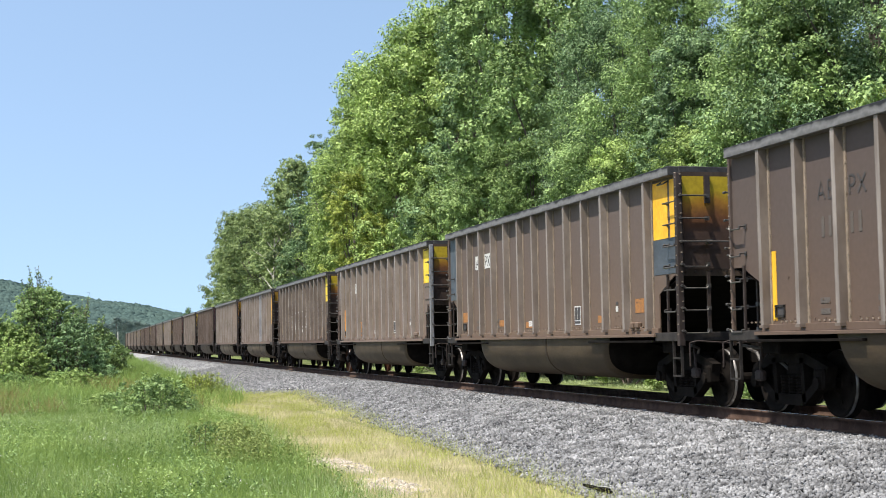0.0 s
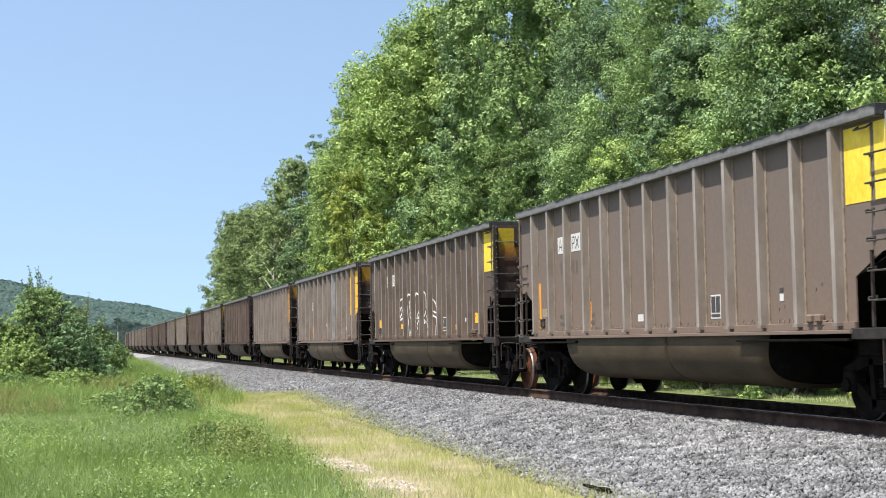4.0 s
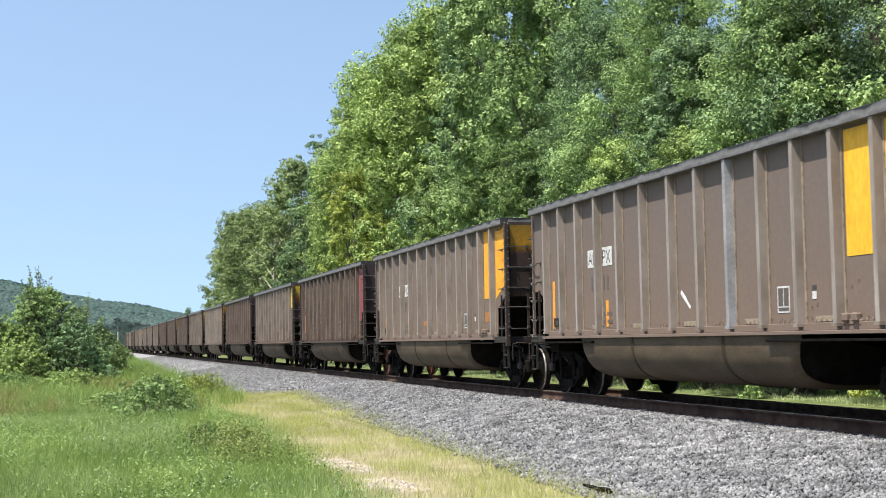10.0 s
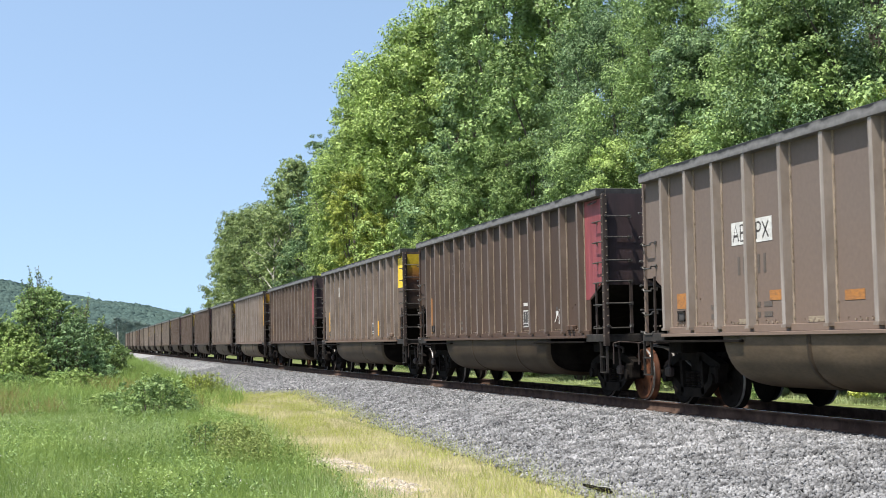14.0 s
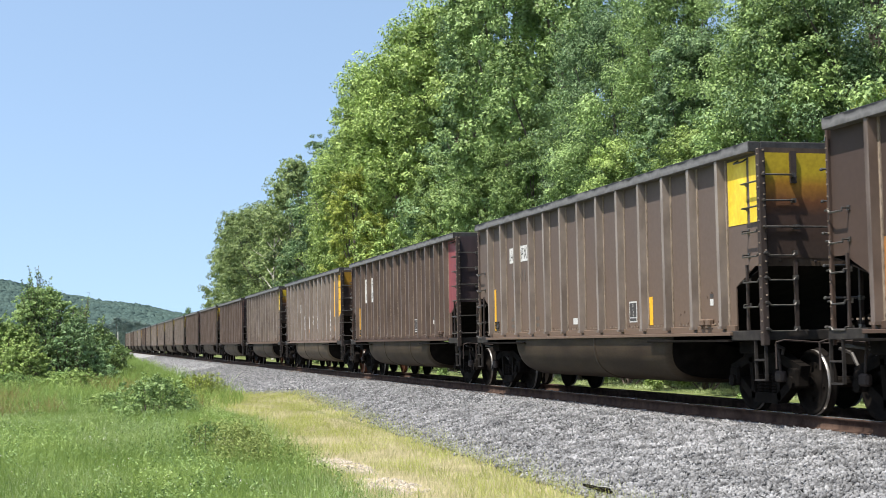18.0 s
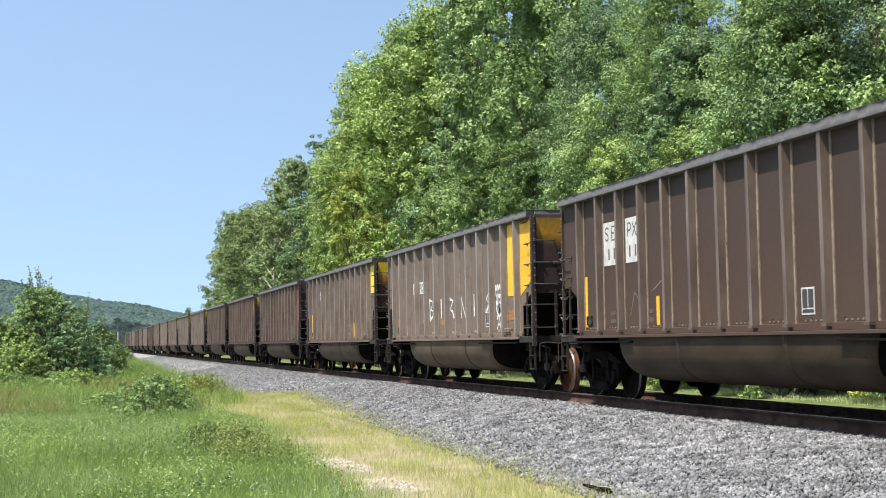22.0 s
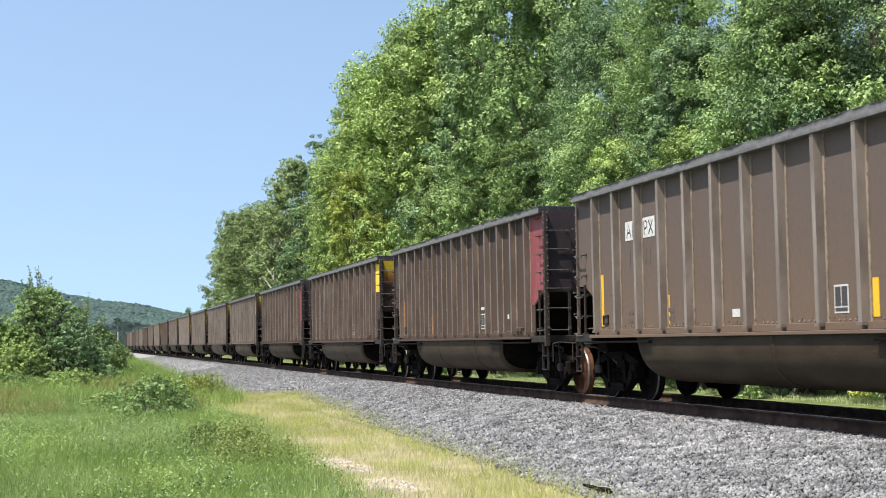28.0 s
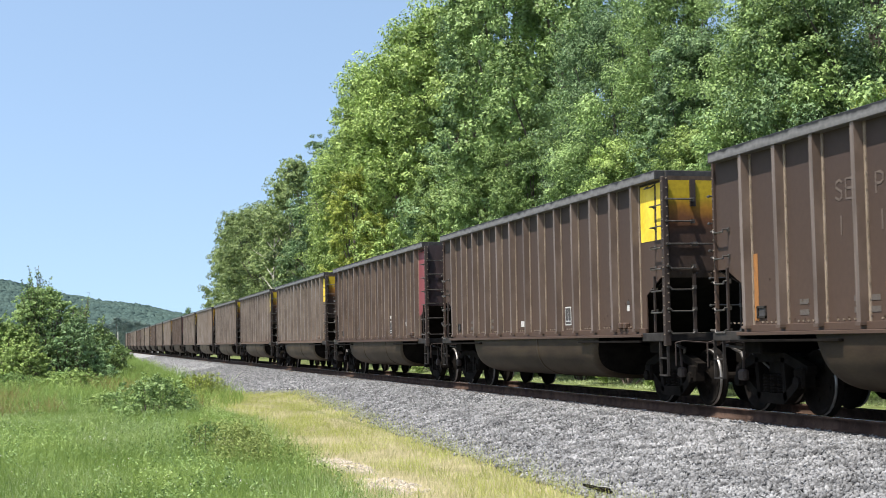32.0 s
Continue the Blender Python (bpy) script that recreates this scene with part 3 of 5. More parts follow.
def draw_side_frame(bm, s):
    """Cast truck side frame seen from its side: arch, window and spring seat."""
    x0, x1 = s * 0.93, s * 1.08
    for y0, z0, y1, z1, h in ((-1.05, 0.62, -0.45, 0.80, 0.14), (-0.45, 0.80, 0.45, 0.80, 0.14), (0.45, 0.80, 1.05, 0.62, 0.14), (-0.95, 0.55, -0.38, 0.22, 0.13), (-0.38, 0.22, 0.38, 0.22, 0.15), (0.38, 0.22, 0.95, 0.55, 0.13), (-0.42, 0.2, -0.36, 0.8, 0.1), (0.36, 0.2, 0.42, 0.8, 0.1)):
        dy, dz = y1 - y0, z1 - z0
        ln = math.hypot(dy, dz)
        ny, nz = -dz / ln * h / 2, dy / ln * h / 2
        prism(bm, [(y0 + ny, z0 + nz), (y1 + ny, z1 + nz), (y1 - ny, z1 - nz), (y0 - ny, z0 - nz)], 0, x0, x1)
    for y in (-0.89, 0.89):
        box(bm, s * 0.92, s * 1.13, y - 0.14, y + 0.14, 0.38, 0.66, 0.03)
        rod(bm, (s * 1.1, y, 0.46), (s * 1.17, y, 0.46), 0.09, sides=8)


def draw_spring(bm, s):
    """One coil spring nest as a ringed column."""
    n, rings = 8, []
    for i in range(13):
        r = 0.085 if i % 2 else 0.06
        rings.append([bm.verts.new((s * 1.0 + r * math.cos(2 * math.pi * k / n), r * math.sin(2 * math.pi * k / n), 0.29 + 0.0225 * i)) for k in range(n)])
    for a, b in zip(rings, rings[1:]):
        for k in range(n):
            bm.faces.new((a[k], a[(k + 1) % n], b[(k + 1) % n], b[k]))


def draw_wheel(bm, s):
    prof = [(0.70, 0.13), (0.72, 0.40), (0.685, 0.452), (0.690, 0.482), (0.715, 0.482), (0.728, 0.461), (0.785, 0.459), (0.825, 0.457), (0.828, 0.41), (0.80, 0.39), (0.77, 0.36), (0.775, 0.16), (0.83, 0.12)]
    n, rings = 24, []
    for x, r in prof:
        rings.append([bm.verts.new((s * x, r * math.cos(2 * math.pi * k / n), r * math.sin(2 * math.pi * k / n))) for k in range(n)])
    for a, b in zip(rings, rings[1:]):
        for k in range(n):
            f = bm.faces.new((a[k], a[(k + 1) % n], b[(k + 1) % n], b[k]))
            f.smooth = True
    bm.faces.new(rings[0])
    bm.faces.new(rings[-1])
    for f in bm.faces:
        c = f.calc_center_median()
        f.material_index = 1 if math.hypot(c.y, c.z) > 0.44 and abs(c.x) > 0.78 else 0
    for k in range(4):
        a = math.pi / 2 * k
        rod(bm, (s * 0.78, 0.25 * math.cos(a), 0.25 * math.sin(a)), (s * 0.79, 0.25 * math.cos(a), 0.25 * math.sin(a)), 0.03, sides=6)


def draw_coupler(bm, e):
    box(bm, -0.09, 0.09, e * -0.1, e * 0.62, 0.80, 0.95, 0.02)
    box(bm, -0.17, 0.15, e * 0.55, e * 0.86, 0.74, 1.0, 0.05)
    box(bm, -0.30, 0.30, e * -0.05, e * 0.2, 0.68, 1.14, 0.02)


def draw_hose(bm, e):
    pts = [(-0.42, e * 0.1, 0.92), (-0.45, e * 0.45, 0.86), (-0.43, e * 0.62, 0.62), (-0.36, e * 0.72, 0.36), (-0.24, e * 0.84, 0.26)]
    bar_path(bm, pts, 0.026, 6)


def draw_lever(bm, e):
    """Uncoupling lever across the end, cranked down at the corner."""
    bar_path(bm, [(-1.5, e * 0.28, 0.66), (-1.5, e * 0.28, 1.02), (-1.38, e * 0.3, 1.05), (-0.75, e * 0.32, 1.0), (-0.12, e * 0.42, 1.05)], 0.014, 5)


def draw_end_wall(bm, e):
    """The upright end sheet and the slope sheet below it, at the leading end (mirrored for the other)."""
    y = 0.0
    lo, hi = sorted((y, y - e * 0.02))
    box(bm, -1.47, 1.47, lo, hi, END_TOP - 0.02, 3.74)
    for k in range(16):
        x = -1.4 + k * 0.187
        lo, hi = sorted((y, y + e * 0.02))
        box(bm, x - 0.012, x + 0.012, lo, hi, END_TOP + 0.03, END_TOP + 0.055)


def draw_slope(bm, e):
    y = -e * 0.06
    prism(bm, [(y, END_TOP), (y - e * 3.1, 1.16), (y - e * 3.12, 1.14), (y - e * 0.02, END_TOP - 0.02)], 0, -1.45, 1.45)


MESH = {}
for s, side in ((-1, "near"), (1, "far")):
    MESH["panel" + side] = drawn(lambda bm: prism(bm, side_outline(), 0, s * (SKIN - 0.02), s * SKIN), "side_panel")
    for key, rivets in (("rib", s < 0), ("plain_rib", False)):
        MESH[key + side] = drawn(lambda bm: draw_rib(bm, s, rivets), "rib")
        MESH[key + side].materials.append(TAUPE)
        MESH[key + side].materials.append(FLANGE)
        MESH[key + side].materials.append(RIB_EDGE[TAUPE])
    MESH["chord" + side] = drawn(lambda bm: draw_chord(bm, s), "top_chord")
    MESH["chord" + side].materials.append(CHORD)
    MESH["chord" + side].materials.append(COAL)
    MESH["sill" + side] = drawn(lambda bm: (box(bm, s * 1.40, s * 1.60, END_IN - 0.05, CAR_LENGTH - END_IN + 0.05, 1.12, 1.17, 0.006), box(bm, s * 1.44, s * 1.50, END_IN, CAR_LENGTH - END_IN, 1.17, 1.27, 0.006)), "side_sill")
    MESH["frame" + side] = drawn(lambda bm: draw_side_frame(bm, s), "side_frame")
    MESH["spring" + side] = drawn(lambda bm: draw_spring(bm, s), "spring")
    MESH["wheel" + side] = drawn(lambda bm: draw_wheel(bm, s), "wheel")
    for way, end in ((1, "lead"), (-1, "trail")):
        MESH["grab" + end + side] = drawn(lambda bm: draw_rung(bm, s, way, False), "grab_iron")
        MESH["dip" + end + side] = drawn(lambda bm: draw_rung(bm, s, way, True), "grab_iron")
        MESH["sidestile" + end + side] = drawn(lambda bm: draw_side_stile(bm, s, way), "ladder_stile")
    for e, end in ((-1, "lead"), (1, "trail")):
        MESH["post" + end + side] = drawn(lambda bm: draw_post(bm, s, e), "corner_post")
        MESH["post" + end + side].materials.append(POST_STEEL)
        MESH["post" + end + side].materials.append(FLANGE)
        MESH["step" + end + side] = drawn(lambda bm: draw_step(bm, s, e), "sill_step")
        MESH["rung" + end + side] = drawn(lambda bm: draw_end_rung(bm, s, e), "rung")
        MESH["dip_rung" + end + side] = drawn(lambda bm: draw_end_rung(bm, s, e, True), "rung")
        MESH["hanger" + end + side] = drawn(lambda bm: draw_top_hanger(bm, s, e), "ladder_hanger")
        MESH["stile" + end + side] = drawn(lambda bm: draw_stile(bm, s, e), "ladder_stile")
for e, end in ((-1, "lead"), (1, "trail")):
    MESH["coupler" + end] = drawn(lambda bm: draw_coupler(bm, e), "coupler")
    MESH["hose" + end] = drawn(lambda bm: draw_hose(bm, e), "brake_hose")
    MESH["lever" + end] = drawn(lambda bm: draw_lever(bm, e), "uncoupling_lever")
    MESH["end" + end] = drawn(lambda bm: draw_end_wall(bm, e), "end_wall")
    MESH["end_rail" + end] = drawn(lambda bm: draw_end_rail(bm, e), "end_rail")
    MESH["end_rivets" + end] = drawn(lambda bm: draw_end_rivets(bm, e), "rivet_row")
    MESH["slope" + end] = drawn(lambda bm: draw_slope(bm, e), "slope_sheet")
    MESH["endchord" + end] = drawn(lambda bm: box(bm, -1.42, 1.42, -e * 0.15, -e * 0.34, 3.68, 3.85, 0.01), "end_chord")
    MESH["endsill" + end] = drawn(lambda bm: box(bm, -1.56, 1.56, -e * 0.06, -e * 0.95, 1.05, 1.19, 0.01), "end_sill")
MESH["tub"] = drawn(draw_tub, "tub")
MESH["handle"] = drawn(lambda bm: bar_path(bm, [(-SKIN, -0.14, 0.05), (-SKIN - 0.08, -0.14, 0), (-SKIN - 0.08, 0.14, 0), (-SKIN, 0.14, 0.05)], 0.013), "top_handle")
MESH["valve"] = drawn(lambda bm: (rod(bm, (-1.30, 0, 0), (-1.05, 0, 0), 0.09, sides=10), rod(bm, (-1.18, 0, 0), (-1.18, 0.12, 0.16), 0.04, sides=8), box(bm, -1.36, -1.28, -0.06, 0.06, -0.06, 0.06, 0.015)), "brake_valve")
MESH["brake_rod"] = drawn(lambda bm: bar_path(bm, [(-1.35, 0.0, 0.98), (-1.1, 0.25, 0.93), (-0.95, 0.7, 0.62), (-0.95, 0.75, 0.42)], 0.022, 6), "brake_rod")
MESH["beam_hanger"] = drawn(lambda bm: (box(bm, -1.22, -1.12, 0.12, 0.34, 0.46, 0.62, 0.03), rod(bm, (-1.17, 0.23, 0.6), (-1.17, 0.3, 1.05), 0.02, sides=6)), "brake_hanger")
MESH["tub_end_lead"] = drawn(lambda bm: draw_tub_end(bm, 3.13, -0.08), "tub_end")
MESH["tub_end_trail"] = drawn(lambda bm: draw_tub_end(bm, 11.52, 0.08), "tub_end")
MESH["ledge"] = drawn(lambda bm: box(bm, -1.61, -1.30, -1.5, 1.5, 1.03, 1.065, 0.004), "running_ledge")
MESH["hoop"] = drawn(lambda bm: draw_hoop(bm, 0), "tub_band")
MESH["centre_sill"] = drawn(lambda bm: box(bm, -0.25, 0.25, 0.1, CAR_LENGTH - 0.1, 0.72, 1.1, 0.01), "centre_sill")
for side in ("near", "far"):
    MESH["wheel" + side].materials.append(DARK)
    MESH["wheel" + side].materials.append(WHEEL_STEEL)
MESH["bolster"] = drawn(lambda bm: (box(bm, -1.0, 1.0, -0.2, 0.2, 0.55, 0.80, 0.03), box(bm, -1.35, 1.35, -0.25, 0.25, 0.86, 1.1, 0.02)), "bolster")
MESH["coal"] = grid_mesh("coal_load", list(np.linspace(-1.43, 1.43, 13)), list(np.linspace(0.08, CAR_LENGTH - 0.08, 50)), lambda x, y: 3.45 + 0.2 * (1 - (x / 1.43) ** 2) * (0.6 + 0.4 * math.sin(y * 1.3)) + 0.12 * noise.noise((x * 3, y * 3, 0)))
MESH["axle"] = drawn(lambda bm: rod(bm, (-1.05, 0, 0), (1.05, 0, 0), 0.08, sides=10), "axle")
MESH["cell"] = drawn(lambda bm: box(bm, -0.5, 0.5, -0.5, 0.5, -0.5, 0.5), "plate")

# Each car: body paint, end-panel scheme, post paint
SCHEMES = [
    (UMBER, "yellow"), (TAUPE, "yellow_green"), (GREIGE, "yellow"), (UMBER, "yellow"), (GREIGE, "gold"), (GREIGE, "gold"), (BROWN, "red"), (TAUPE, "yellow"),
    (BROWN, "red"), (GREIGE, "gold"), (TAUPE, "yellow"), (BROWN, "red"), (BROWN, "yellow"), (BROWN, "red"), (TAUPE, "yellow"), (TAUPE, "yellow"), (TAUPE, "yellow")]
TRAVEL = (178.6242, -9.4490, 27.1950, -31.6487, 12.7202)


def travelled(t):
    """How far the train has come by the time t."""
    u = t / 32.0
    return sum(c * u ** (i + 1) for i, c in enumerate(TRAVEL))


def plate(name, material, car, y0, y1, z0, z1, label="", out=SKIN + 0.004, thick=0.003):
    """A thin painted or riveted plate on the near side."""
    m = Matrix.LocRotScale((-out, (y0 + y1) / 2, (z0 + z1) / 2), None, (thick, abs(y1 - y0), abs(z1 - z0)))
    return piece(name, MESH["cell"], material, car, label, m)


RUNGS = {  # heights of the grab irons on the side and of the rungs on the end
    "yellow": ((3.27, 2.92, 2.60, 2.26, 1.90, 1.55), (3.35, 2.99, 2.62, 2.26, 1.92, 1.57, 1.21)),
    "gold": ((3.14, 2.70, 2.26, 1.84, 1.40), (3.18, 2.72, 2.27, 1.84, 1.40)),
    "red": ((3.24, 2.86, 2.49, 2.12, 1.72, 1.33), (3.32, 2.94, 2.52, 2.14, 1.74, 1.34)),
    "trailing": ((2.68, 2.29, 1.92, 1.53, 1.2), (3.22, 2.81, 2.40, 1.99, 1.58, 1.21))}
RUNGS["yellow_green"] = RUNGS["yellow"]


def build_car(k):
    paint, scheme = SCHEMES[k] if k < len(SCHEMES) else ((TAUPE, BROWN, GREIGE)[k * 7 % 3], ("yellow", "red", "gold")[k * 7 % 3])
    ribs = RIB_EVEN if scheme == "gold" else RIB_AT
    car = new("coal_car")
    for s, side in ((-1, "near"), (1, "far")):
        piece("side_panel", MESH["panel" + side], paint, car)
        for i, y in enumerate(ribs):
            rib = piece("rib", MESH[("rib" if k < 15 else "plain_rib") + side], SILVER_GREY if k == 4 and i == 4 else RIB_TONE[paint], car, m=pose(0, y, 0))
            if paint != TAUPE:
                rib.material_slots[2].link = "OBJECT"
                rib.material_slots[2].material = SILVER_GREY if k == 4 and i == 4 else RIB_EDGE[paint]
        piece("top_chord", MESH["chord" + side], CHORD, car, "worn grey steel top edge")
        piece("side_sill", MESH["sill" + side], paint, car)
        for end, y in (("lead", -0.05), ("trail", CAR_LENGTH - 0.05)):
            post = SILVER if k == 2 and end == "lead" else POST_STEEL if end == "lead" else paint
            piece("corner_post", MESH["post" + end + side], post, car, m=pose(0, y, 0))
            side_rungs, end_rungs = RUNGS[scheme] if end == "lead" else RUNGS["trailing"]
            for i, z in enumerate(side_rungs):
                piece("grab_iron", MESH[("dip" if z < 2.7 and scheme != "gold" and scheme != "red" or z < 1.45 or end == "trail" else "grab") + end + side], RUNG_STEEL, car, m=pose(0, y, z))
            for z in end_rungs:
                piece("rung", MESH[("dip_rung" if z < 2.4 and scheme.startswith("yellow") or z < 1.45 else "rung") + end + side], RUNG_STEEL, car, m=pose(0, y, z))
            if scheme.startswith("yellow") and end == "lead":
                piece("ladder_hanger", MESH["hanger" + end + side], POST_STEEL, car, m=pose(0, y, 0))
            piece("ladder_stile", MESH["stile" + end + side], POST_STEEL, car, m=pose(0, y, 0))
            piece("ladder_stile", MESH["sidestile" + end + side], POST_STEEL, car, m=pose(0, y, 0))
            piece("sill_step", MESH["step" + end + side], STEP_STEEL, car, m=pose(0, y, 0))
    for e, end, y in ((-1, "lead", 0.0), (1, "trail", CAR_LENGTH)):
        for name, key, material in (("end_wall", "end", MAROON_SHADED if scheme == "red" else SOOTY_SHADED), ("slope_sheet", "slope", DARK), ("end_chord", "endchord", CHORD if scheme == "gold" else COAL), ("rivet_row", "end_rivets", POST_STEEL), ("end_sill", "endsill", STEP_STEEL), ("coupler", "coupler", DARK), ("brake_hose", "hose", RUNG_STEEL), ("uncoupling_lever", "lever", POST_STEEL)):
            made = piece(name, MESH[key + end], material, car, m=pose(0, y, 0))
            if name == "rivet_row":
                tagged(made, "row of rivets along the end sheet", kind="stuff")
    if scheme != "red":
        piece("end_rail", MESH["end_raillead"], RUNG_STEEL, car, m=pose(0, -0.04, RUNGS[scheme][1][1 if scheme == "gold" else 2]))
    piece("coal_load", MESH["coal"], COAL, car, "black coal load")
    piece("tub", MESH["tub"], TUB_DARK if low_cars(k) else TUB_PALE if scheme == "gold" else TUB_PAINT, car, "dusty round-bottomed steel tub")
    for y in (6.6,) if scheme in ("yellow", "yellow_green") else (5.4, 8.9):
        piece("tub_band", MESH["hoop"], TUB_DARK, car, m=pose(0, y, 0))
    # On the tub end plates near-black stands in for their shade.
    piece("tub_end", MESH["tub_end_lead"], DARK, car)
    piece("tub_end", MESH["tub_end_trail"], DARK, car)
    piece("top_handle", MESH["handle"], RUNG_STEEL, car, m=pose(0, 0.62, 3.6))
    piece("brake_valve", MESH["valve"], SILVER if k in (3, 7, 8, 12) else RUNG_STEEL, car, m=pose(0, CAR_LENGTH - 0.8, 1.32))
    for y, turn in ((0.0, 0), (CAR_LENGTH, 180)):
        flip = pose(0, y, 0) @ Matrix.Diagonal((1, -1 if turn else 1, 1, 1))
        piece("brake_rod", MESH["brake_rod"], RUNG_STEEL, car, m=flip)
        piece("brake_hanger", MESH["beam_hanger"], POST_STEEL, car, m=flip)
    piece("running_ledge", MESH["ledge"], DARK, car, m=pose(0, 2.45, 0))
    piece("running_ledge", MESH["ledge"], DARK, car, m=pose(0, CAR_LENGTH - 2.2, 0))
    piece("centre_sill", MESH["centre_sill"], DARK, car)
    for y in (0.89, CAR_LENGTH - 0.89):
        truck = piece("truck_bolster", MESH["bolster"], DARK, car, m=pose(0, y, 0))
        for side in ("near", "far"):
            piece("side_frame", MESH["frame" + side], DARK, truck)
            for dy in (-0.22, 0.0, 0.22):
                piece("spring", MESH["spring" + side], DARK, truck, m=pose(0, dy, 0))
    for y in (0.0, 1.78, CAR_LENGTH - 1.78, CAR_LENGTH):
        axle = piece("axle", MESH["axle"], DARK, car, m=pose(0, y, 0.457))
        for side in ("near", "far"):
            piece("wheel", MESH["wheel" + side], WHEEL_RUST if (k in (3, 6, 9, 11) and y < 1) else DARK, axle, "worn steel wheel with a bright tread")
        AXLES.append((k, axle, y))
    decorate(car, k, scheme)
    return car


def low_cars(k):
    """Cars with a darker, grimier tub."""
    return k in (6, 7, 8, 10, 11, 12, 13) or k > 16 and k % 2 == 0


def stroke(car, points, width, name="graffiti_stroke", material=None, label="white spray paint"):
    """A sprayed line on the near side: a flat ribbon through points (distance along the car, height)."""
    v, f = [], []
    x = -(SKIN + 0.006)
    for i, (y, z) in enumerate(points):
        a, b = points[max(0, i - 1)], points[min(len(points) - 1, i + 1)]
        dy, dz = b[0] - a[0], b[1] - a[1]
        ln = math.hypot(dy, dz) or 1
        w = width / 2 if name == "lettering" else width / 2 * (1.35 if width > 0.045 else 1.0) * (0.75 + 0.25 * math.sin(i * 1.9 + y))
        ny, nz = -dz / ln * w, dy / ln * w
        v += [(x, y + ny, z + nz), (x, y - ny, z - nz)]
    for i in range(len(points) - 1):
        f.append((2 * i, 2 * i + 1, 2 * i + 3, 2 * i + 2))
    piece(name, mesh_np(name, v, f), material or SPRAY, car, label)


def flow(points, n=5):
    """A smooth line through the points."""
    q = [points[0]] + points + [points[-1]]
    out = []
    for a, b, c, d in zip(q, q[1:], q[2:], q[3:]):
        for i in range(n):
            t = i / n
            out.append(tuple(0.5 * (2 * b[j] + (c[j] - a[j]) * t + (2 * a[j] - 5 * b[j] + 4 * c[j] - d[j]) * t * t + (3 * b[j] - a[j] - 3 * c[j] + d[j]) * t ** 3) for j in (0, 1)))
    return out + [points[-1]]


def data_board(car, y, z, dark=True):
    """White-framed stencil board with two dark fields."""
    board = plate("data_board", WHITE, car, y - 0.17, y + 0.17, z - 0.19, z + 0.17, "white stencilled data board")
    for y0, y1, z0, z1 in ((-0.145, -0.012, -0.10, 0.145), (0.012, 0.145, -0.10, 0.145), (-0.145, 0.145, -0.165, -0.12)):
        plate("data_field", INK if dark else FADED_INK, car, y + y0, y + y1, z + z0, z + z1, "black data field", SKIN + 0.008)


LETTERS = {"A": ([(0, 0), (0.5, 1), (1, 0)], [(0.2, 0.35), (0.8, 0.35)]), "P": ([(0, 0), (0, 1), (0.6, 1), (0.95, 0.88), (0.95, 0.58), (0.6, 0.46), (0, 0.46)],), "X": ([(0, 0), (1, 1)], [(0, 1), (1, 0)]), "E": ([(1, 1), (0, 1), (0, 0), (1, 0)], [(0, 0.52), (0.85, 0.52)]), "S": ([(1, 0.85), (0.6, 1), (0.15, 0.9), (0.1, 0.65), (0.85, 0.4), (0.9, 0.12), (0.5, 0), (0, 0.15)],)}


def letter(car, sign, y, z, w, h, material):
    """One painted capital letter, its left edge at y when seen from the near side."""
    for line in LETTERS[sign]:
        stroke(car, [(y - u * w, z + v * h) for u, v in line], 0.034, "lettering", material, "dark painted letter")


def reporting_marks(car, low, plates=True, ink=None):
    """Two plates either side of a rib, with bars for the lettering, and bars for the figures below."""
    y0, z0 = (10.53, 2.43) if low else (11.40, 2.80)
    ink = ink or INK
    # left and right ends of the plates and of the letters on them, from y0
    left, right, letters = ((0.66, 0.14), (-0.06, -0.575), (0.61, 0.37, -0.12, -0.30)) if low else ((0.60, 0.03), (-0.19, -0.70), (0.53, 0.26, -0.25, -0.44))
    if plates:
        plate("mark_plate", WHITE, car, y0 + left[1], y0 + left[0], z0, z0 + 0.33, "white lettering plate")
        plate("mark_plate", WHITE, car, y0 + right[1], y0 + right[0], z0, z0 + 0.34, "white lettering plate")
    for sign, at, w in zip("AEPX", letters, (0.18, 0.12, 0.13, 0.18)):
        letter(car, sign, y0 + at, z0 + 0.05, w, 0.23, ink)
    for y in ((0.45, 0.28, -0.16, -0.34) if low else (0.42, 0.24, -0.28, -0.47)):
        plate("figure_bar", FADED_INK, car, y0 + y - 0.035, y0 + y + 0.035, z0 - 0.43, z0 - 0.17, "", SKIN + 0.004)


